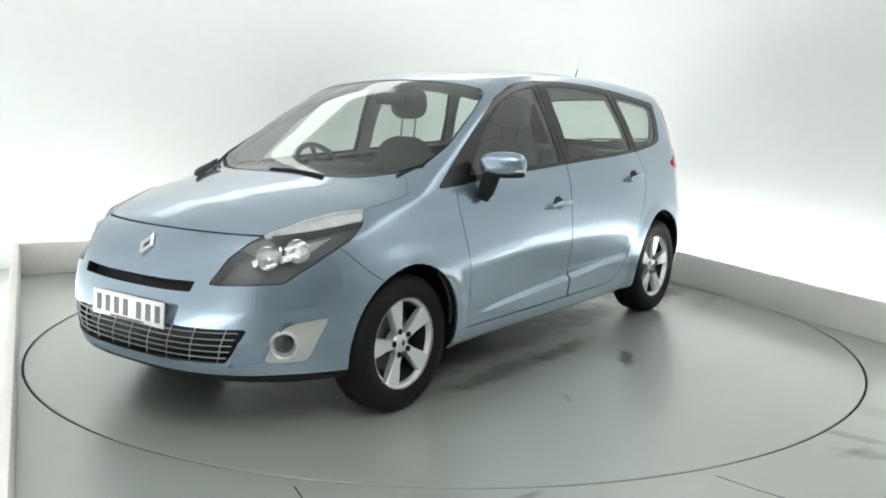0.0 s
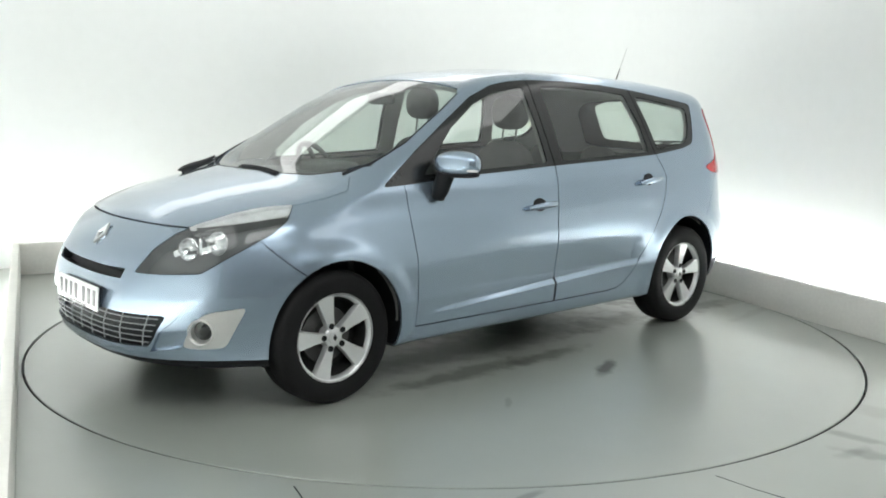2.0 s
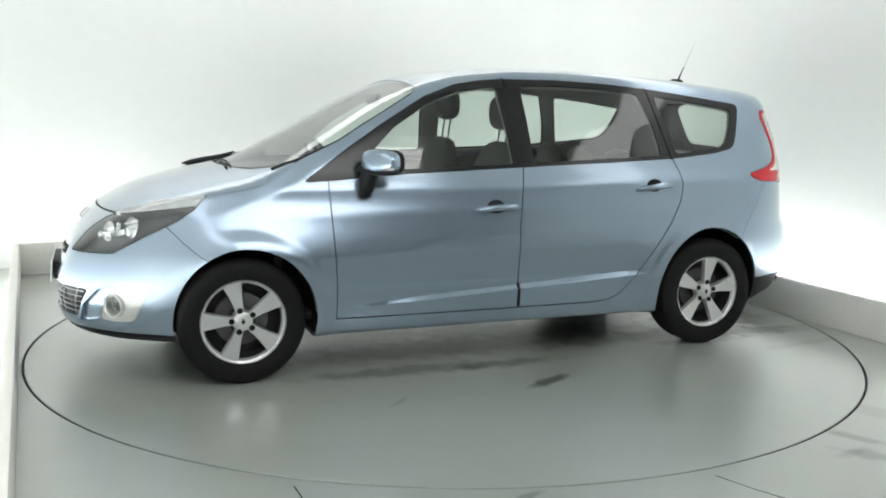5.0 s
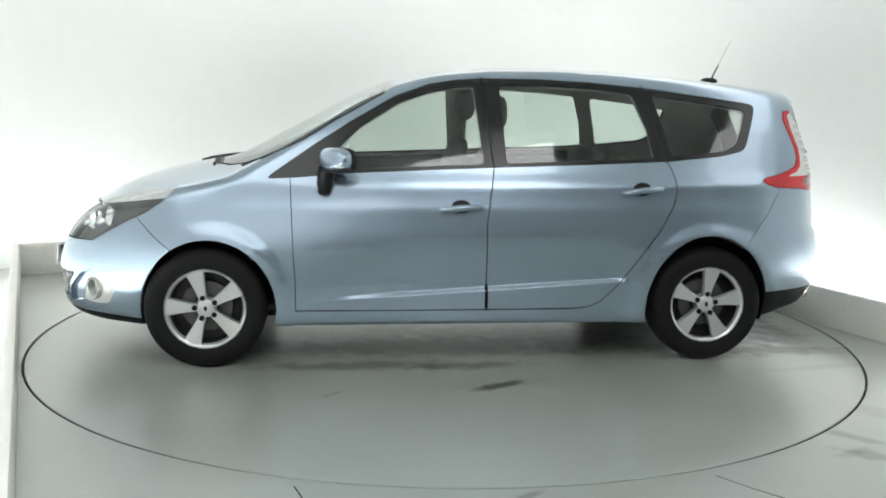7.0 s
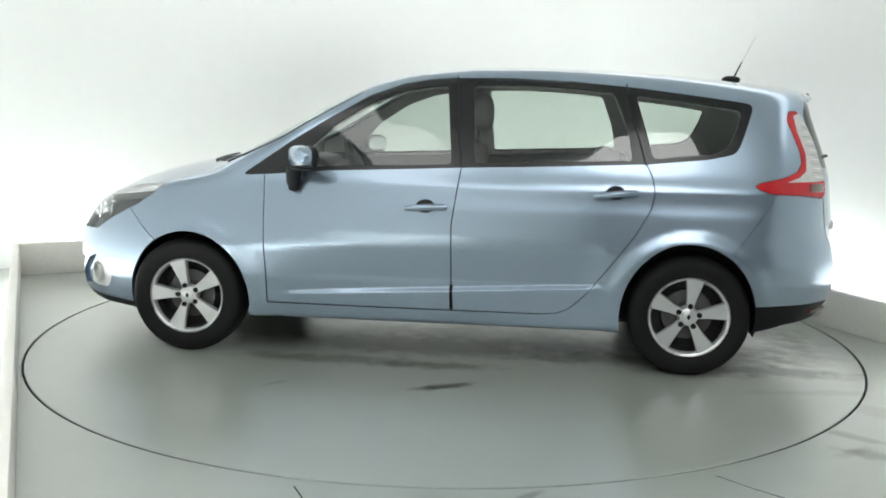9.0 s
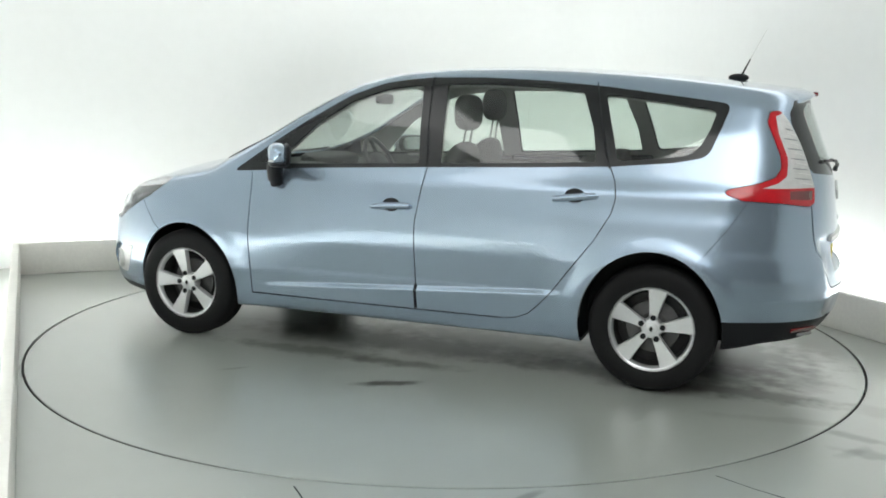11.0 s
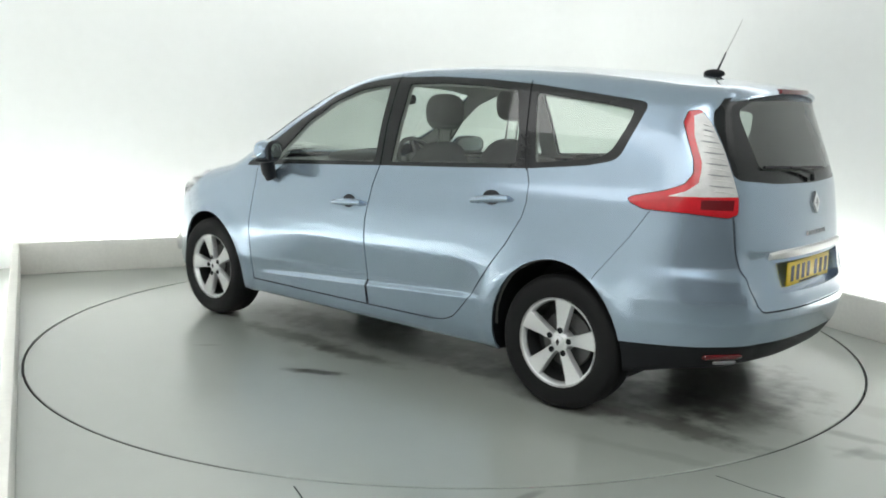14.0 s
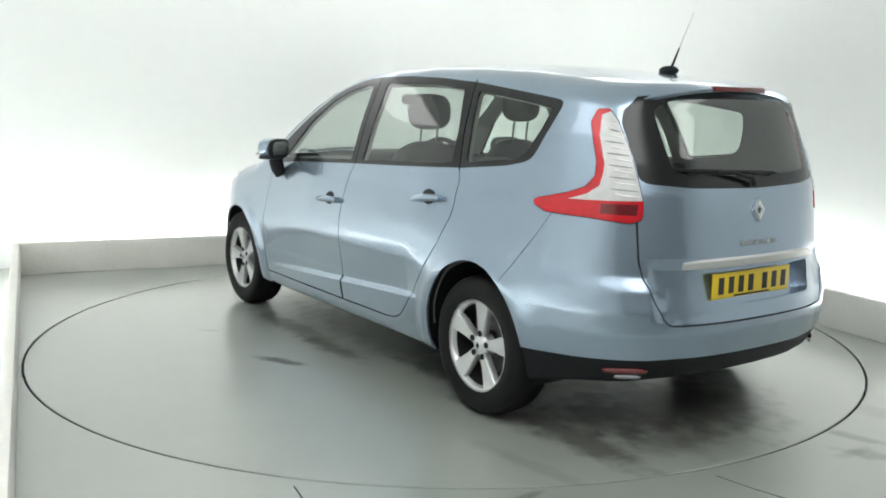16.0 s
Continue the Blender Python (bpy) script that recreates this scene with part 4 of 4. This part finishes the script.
lathe(bm, [(.185 + .016 * math.cos(a), .016 * math.sin(a)) for a in [k * math.pi / 4 for k in range(8)]], 40, tilt, closed=True)
wheel_ring = part("steering_wheel", bm, DASH, car, "dark steering wheel")
part("steering_boss", blob(bmesh.new(), (0, 0, -.01), (.17, .20, .06), tilt, 3), DASH, wheel_ring)
for a in (0, 120, 240):
    d = Matrix.Rotation(radians(a), 4, "Z")
    part("steering_spoke", tube(bmesh.new(), [tilt @ d @ Vector((.05, 0, 0)), tilt @ d @ Vector((.18, 0, 0))], .014), DASH, wheel_ring)
part("steering_column", tube(bmesh.new(), [tilt @ Vector((0, 0, -.02)), tilt @ Vector((0, 0, -.25))], .04), DASH, wheel_ring)
part("rear_view_mirror", blob(bmesh.new(), (.47, 0, 1.44), (.04, .24, .07), None, 4), BLACK, car, "black interior mirror")

# ---- small things on the body ----
for s in (1, -1):
    # door mirrors
    sweep = Matrix.Translation((.692, s * .928, 1.121)) @ Matrix.Rotation(radians(33 * s), 4, "Z")
    mir = part("door_mirror", blob(bmesh.new(), (.008, 0, 0), (.115, .238, .130), sweep, 2.6, 28), PAINT, car, "painted swept-back door mirror on a black foot")
    part("mirror_base", blob(bmesh.new(), (.006, 0, -.053), (.108, .225, .030), sweep, 3), BLACK, mir)
    part("mirror_back", blob(bmesh.new(), (-.042, 0, -.001), (.034, .228, .126), sweep, 3, 28), BLACK, mir)
    part("mirror_glass", blob(bmesh.new(), (-.060, .004 * s, .002), (.006, .185, .092), sweep, 3), MIRROR, mir)
    part("indicator", blob(bmesh.new(), (.045, .085 * s, -.030), (.035, .06, .014), sweep, 3), CLEARLENS, mir, "clear side indicator")
    bm = bmesh.new()
    tube(bm, [(.757, s * .850, .950), (.756, s * .868, .985), (.750, s * .882, 1.03), (.740, s * .892, 1.07)], [.036, .043, .045, .046], 14)
    part("mirror_foot", bm, BLACK, mir)
    # handles, each over a black disc that paints in the cup's shade
    for door, (xa, za), (xb, zb) in (("front_door", (.135, .856), (-.075, .868)), ("rear_door", (-.872, .950), (-1.075, .972))):
        parent = [o for o in car.children if o.name.startswith(door)][0 if s > 0 else 1]
        pa, pb = skin_y(xa, za, s, .022), skin_y(xb, zb, s, .022)
        mid = [pa.lerp(pb, k / 8) + Vector((0, s * .012 * math.sin(math.pi * k / 8), .004 * math.sin(math.pi * k / 8))) for k in range(9)]
        handle = part("door_handle", tube(bmesh.new(), [skin_y(xa, za, s, -.005)] + mid + [skin_y(xb, zb, s, -.005)], [.012, .013, .0155, .017, .018, .0185, .0185, .018, .0175, .016, .014], 12), PAINT, parent, "painted pull handle")
        c = skin_y((xa + xb) / 2, (za + zb) / 2 + .008, s, .0)
        bm = bmesh.new()
        lathe(bm, [(.040, .0005), (.038, .002), (.028, .0025), (.0, .003)], 28, frame_at(c + Vector((0, 0, .003)), normal_at(c)) @ Matrix.Diagonal((1.3, .92, 1, 1)))
        part("handle_cup", bm, BLACK, handle, "black disc for the shaded finger cup")
    # headlamp reflectors behind the lens
    hl = [o for o in car.children if o.name.startswith("headlamp")][0 if s > 0 else 1]
    for (y, z), r, depth in (((.632, .776), .048, .045), ((.706, .800), .050, .035)):
        c = skin_x(y, z, True, -.016)
        c.y *= s
        m = frame_at(c, Vector((.85, s * .50, .15)))
        bm = bmesh.new()
        lathe(bm, [(r, 0), (r * 1.05, -.002), (r * .95, -depth * .3), (r * .75, -depth * .65), (r * .45, -depth * .9), (.010, -depth), (.009, -depth * .5), (0, -depth * .45)], 28, m)
        part("reflector", bm, LAMPCHROME, hl, "chrome reflector bowl")
    for (y, z, w, h, turn) in ((.668, .788, .012, .075, 6), (.600, .758, .030, .030, 30), (.690, .772, .06, .030, 15), (.690, .824, .10, .018, 18), (.655, .745, .05, .016, 12)):
        c = skin_x(y, z, True, -.020)
        c.y *= s
        bm = box(bmesh.new(), (-w / 2, -h / 2, -.012), (w / 2, h / 2, .012), .006)
        bm.transform(frame_at(c, Vector((.8, s * .55, .2))) @ Matrix.Rotation(radians(turn * s), 4, "Z"))
        part("facet", bm, LAMPCHROME, hl, "bright reflector facet")
    # fog lamp
    fp = [o for o in car.children if o.name.startswith("fog_panel")][0 if s > 0 else 1]
    c = skin_x(.710, .408)
    c.y *= s
    m = frame_at(c, Vector((.7071, s * .7071, 0)))
    bm = bmesh.new()
    lathe(bm, [(.060, -.020), (.060, .003), (.056, .007), (.051, .004), (.047, -.020), (.042, -.040)], 36, m)
    part("fog_lamp", bm, SATIN, fp, "round recessed fog lamp")
    bm = bmesh.new()
    lathe(bm, [(.046, -.030), (.040, -.045), (.024, -.056), (.0, -.058)], 28, m)
    part("reflector", bm, LAMPCHROME, fp)
    bm = bmesh.new()
    lathe(bm, [(.024, -.050), (.021, -.028), (.0, -.022)], 20, m @ Matrix.Translation((.006 * s, -.004, 0)))
    part("bulb_cap", bm, DARKMETAL, fp)
    bm = bmesh.new()
    lathe(bm, [(.047, -.016), (.026, -.010), (.0, -.008)], 28, m)
    part("lens", bm, LENS, fp)
    # ribs behind the clear tail lens
    tl = [o for o in car.children if o.name.startswith("tail_lamp")][0 if s > 0 else 1]
    for k in range(13):
        z = 1.068 + .0235 * k
        ya, yb = float(np.interp(z, [1.07, 1.2, 1.3, 1.4], [.672, .655, .643, .615])), float(np.interp(z, [1.07, 1.2, 1.3, 1.4], [.585, .590, .597, .603]))
        ya += .012 * (k % 2) * (1 if z < 1.3 else 0) - .012
        q = [skin_x(ya + (yb - ya) * i / 4, z - .010 * i / 4, False, .0045) for i in range(5)]
        part("rib", tube(bmesh.new(), [Vector((v.x, s * v.y, v.z)) for v in q], [.0022, .0034, .0036, .003, .0016], 6), GRILLE_BAR if k % 2 else SATIN, tl, "grey lens rib")
    # reflector low on the rear bumper
    c = skin_x(.63, .335, False)
    c.y *= s
    part("rear_reflector", blob(bmesh.new(), (0, 0, 0), (.19, .026, .016), frame_at(c + Vector((0, 0, .012)), normal_at(c)), 4), DARKRED, car, "long red bumper reflector")
    part("fog_lens", blob(bmesh.new(), (.012 * s, 0, 0), (.11, .016, .012), frame_at(c - Vector((0, 0, .014)), normal_at(c)), 4), GRILLE_BAR, car, "dull clear lamp in the rear bumper")

# grille bars
half = lambda z: float(np.interp(z, [.326, .385, .48], [.52, .555, .59]))
grille = [o for o in car.children if o.name.startswith("lower_grille")][0]
for z in (.352, .380, .408, .436, .464):
    w = half(z)
    part("grille_bar", tube(bmesh.new(), [skin_x(w * k / 12, z, True, -.012) for k in range(-12, 13)], .0028, 8), GRILLE_BAR, grille, "thin silver grille bar")
for k in range(-4, 5):
    y = .125 * k
    part("grille_upright", tube(bmesh.new(), [skin_x(y + .012 * i, .33 + .152 * i / 4, True, -.016) for i in range(5)], .0028, 6), GRILLE_BAR, grille, "thin silver grille upright")


def number_plate(name, x, z, facing, material, ink, label, tip=0, wide=.52, off=0):
    m = Matrix.Translation((x, off, z)) @ Matrix.Rotation(radians(90 * facing), 4, "Z") @ Matrix.Rotation(radians(90 + tip), 4, "X")
    bm = box(bmesh.new(), (-wide / 2, -.0555, 0), (wide / 2, .0555, .008), .003)
    bm.transform(m)
    plate = part(name, bm, material, car, label)
    for k, px in enumerate((-.205, -.140, -.075, -.010, .085, .150, .215)):
        bm = box(bmesh.new(), (px - .017, -.036, .0075), (px + .017, .036, .0095))
        bm.transform(m)
        part("plate_bar", bm, ink, plate, "plain dark bar")
    bm = box(bmesh.new(), (-.12, -.052, .0075), (.12, -.044, .0092))
    bm.transform(m)
    part("plate_strip", bm, ink, plate, "thin dark line")


INKGREY = mat("grey_ink", (.04, .04, .04), rough=.4, var=.02)
number_plate("front_number_plate", 2.279, .522, 1, PLATE_W, INKGREY, "white number plate with dark bars", -4, .51, .045)
part("plate_holder", box(bmesh.new(), (2.225, -.165, .475), (2.276, .255, .57), .006), BLACK, car)
number_plate("rear_number_plate", -2.206, .680, -1, PLATE_Y, INK, "yellow number plate with dark bars")

# bright strip over the rear plate
bm = bmesh.new()
rows = []
for k in range(-14, 15):
    y = .425 * k / 14
    fade = 1 - .35 * abs(k / 14) ** 6
    rows.append([bm.verts.new(skin_x(y, z, False, o)) for z, o in ((.762, -.03), (.764, .012), (.775, .018), (.775 + .026 * fade, .013), (.775 + .031 * fade, -.004))])
for p, q in zip(rows, rows[1:]):
    for i in range(4):
        bm.faces.new((p[i], p[i + 1], q[i + 1], q[i]))
bm.faces.new(rows[0])
bm.faces.new(rows[-1][::-1])
bmesh.ops.recalc_face_normals(bm, faces=bm.faces)
part("chrome_strip", bm, SATIN, TAILGATE, "satin silver strip over the number plate")


def lozenge(parent, c, n, h, w, up=Vector((0, 0, 1))):
    m = frame_at(c, n, up)
    bm = bmesh.new()
    out = [(0, h / 2), (w / 2, 0), (0, -h / 2), (-w / 2, 0)]
    rings = []
    for k, z in ((1, 0), (.96, .010), (.78, .013), (.55, .012), (.45, .004)):
        rings.append([bm.verts.new(m @ Vector((x * k, y * k, z))) for x, y in out])
    for a, b in zip(rings, rings[1:]):
        for i in range(4):
            bm.faces.new((a[i], a[(i + 1) % 4], b[(i + 1) % 4], b[i]))
    part("badge", bm, CHROME, parent, "plain chrome lozenge badge", smooth=False)


c = skin_x(0, .994, False, .002)
lozenge(TAILGATE, c, normal_at(c), .105, .074)
BONNET = [o for o in car.children if o.name.startswith("front_bumper")][0]
c = skin_x(0, .775, True, .002)
lozenge(BONNET, c, normal_at(c), .125, .088)
for k in range(6):
    y = .105 - .042 * k
    c = skin_x(y, .858, False, .0)
    bm = box(bmesh.new(), (-.014, -.010, 0), (.014, .010, .003), .001)
    bm.transform(frame_at(c, normal_at(c)))
    part("nameplate_bar", bm, GRILLE_BAR, TAILGATE, "small silver bar of a nameplate")

# spoiler with the high brake lamp
bm = bmesh.new()
rows = []
for k in range(-16, 17):
    y = .51 * k / 16
    e = abs(k / 16)
    back = -2.082 + .11 * e ** 3.4
    top = skin_z(-1.93, y, .001)
    zt = float(np.interp(e ** 2.4, [0, 1], [1.512, 1.452]))
    rows.append([bm.verts.new(v) for v in (skin_z(-1.90, y, -.01), top, Vector(((-1.93 + back) / 2, y, (top.z + zt) / 2 + .004)), Vector((back + .02, y, zt + .004)), Vector((back, y, zt - .008)),
                                            Vector((back + .012, y, zt - .022)), Vector((-1.99, y, zt - .026)))])
for p, q in zip(rows, rows[1:]):
    for i in range(6):
        bm.faces.new((p[i], p[i + 1], q[i + 1], q[i]))
bm.faces.new(rows[0])
bm.faces.new(rows[-1][::-1])
bmesh.ops.recalc_face_normals(bm, faces=bm.faces)
spoiler = part("spoiler", bm, PAINT, TAILGATE, "painted roof spoiler")
bm = bmesh.new()
box(bm, (-2.088, -.165, 1.489), (-2.05, .165, 1.5125), .006)
part("high_brake_lamp", bm, DARKRED, spoiler, "long dark red brake lamp")

# wipers
bm = bmesh.new()
tube(bm, [skin_x(.02, 1.10, False, .012), skin_x(.05, 1.125, False, .03), skin_x(.18, 1.150, False, .028), skin_x(.24, 1.155, False, .022)], [.014, .010, .008, .006], 8)
wiper = part("rear_wiper", bm, BLACK, TAILGATE, "black rear wiper")
part("blade", tube(bmesh.new(), [skin_x(.42 - .56 * k / 10, 1.165 - .02 * k / 10, False, .012) for k in range(11)], .008, 6), BLACK, wiper)
for pts, lift, thick in (([(1.386, .34), (1.382, .22), (1.384, .10), (1.394, -.02)], .004, [.008, .007, .006, .004]),
                         ([(1.55, -.40), (1.49, -.46), (1.41, -.525), (1.29, -.60), (1.20, -.645)], .020, [.005, .017, .022, .018, .006])):
    arm = part("wiper", tube(bmesh.new(), [skin_z(x, y, lift) for x, y in pts], thick, 8), BLACK, car, "black windscreen wiper")
    part("blade", tube(bmesh.new(), [skin_z(x - .022, y - .01, .005) for x, y in pts], .005, 6), BLACK, arm)
for s in (1, -1):
    q = [(1.20, .65), (1.07, .708), (.96, .714), (.86, .714), (.72, .69), (.59, .665), (.43, .615)]
    part("screen_trim", tube(bmesh.new(), [Vector((v.x, s * v.y, v.z)) for v in [skin_z(x, y, -.001) for x, y in q]], [.010, .007, .005, .004, .004, .004, .004], 8), BLACK, car, "black rubber strip beside the windscreen")

# aerial
aerial = part("aerial", blob(bmesh.new(), (-1.675, 0, 1.588), (.11, .055, .045), None, 2.2), BLACK, car, "black roof aerial")
part("mast", tube(bmesh.new(), [(-1.69, 0, 1.60), (-1.731, 0, 1.69)], [.006, .0035], 8), BLACK, aerial)
part("mast_tip", tube(bmesh.new(), [(-1.731, 0, 1.69), (-1.805, 0, 1.845)], [.003, .0016], 8), SATIN, aerial, "thin pale mast tip")



def motions():
    walk(turntable, [(t, pose(0, 0, 0, 0, 0, a)) for t, a in TURN])
    rows = []
    for t, a in TURN:
        c, s = math.cos(radians(a)), math.sin(radians(a))
        rows.append((t, pose(c * CAR_X - s * CAR_Y, s * CAR_X + c * CAR_Y, 0, 0, 0, a)))
    walk(car, rows)


motions()
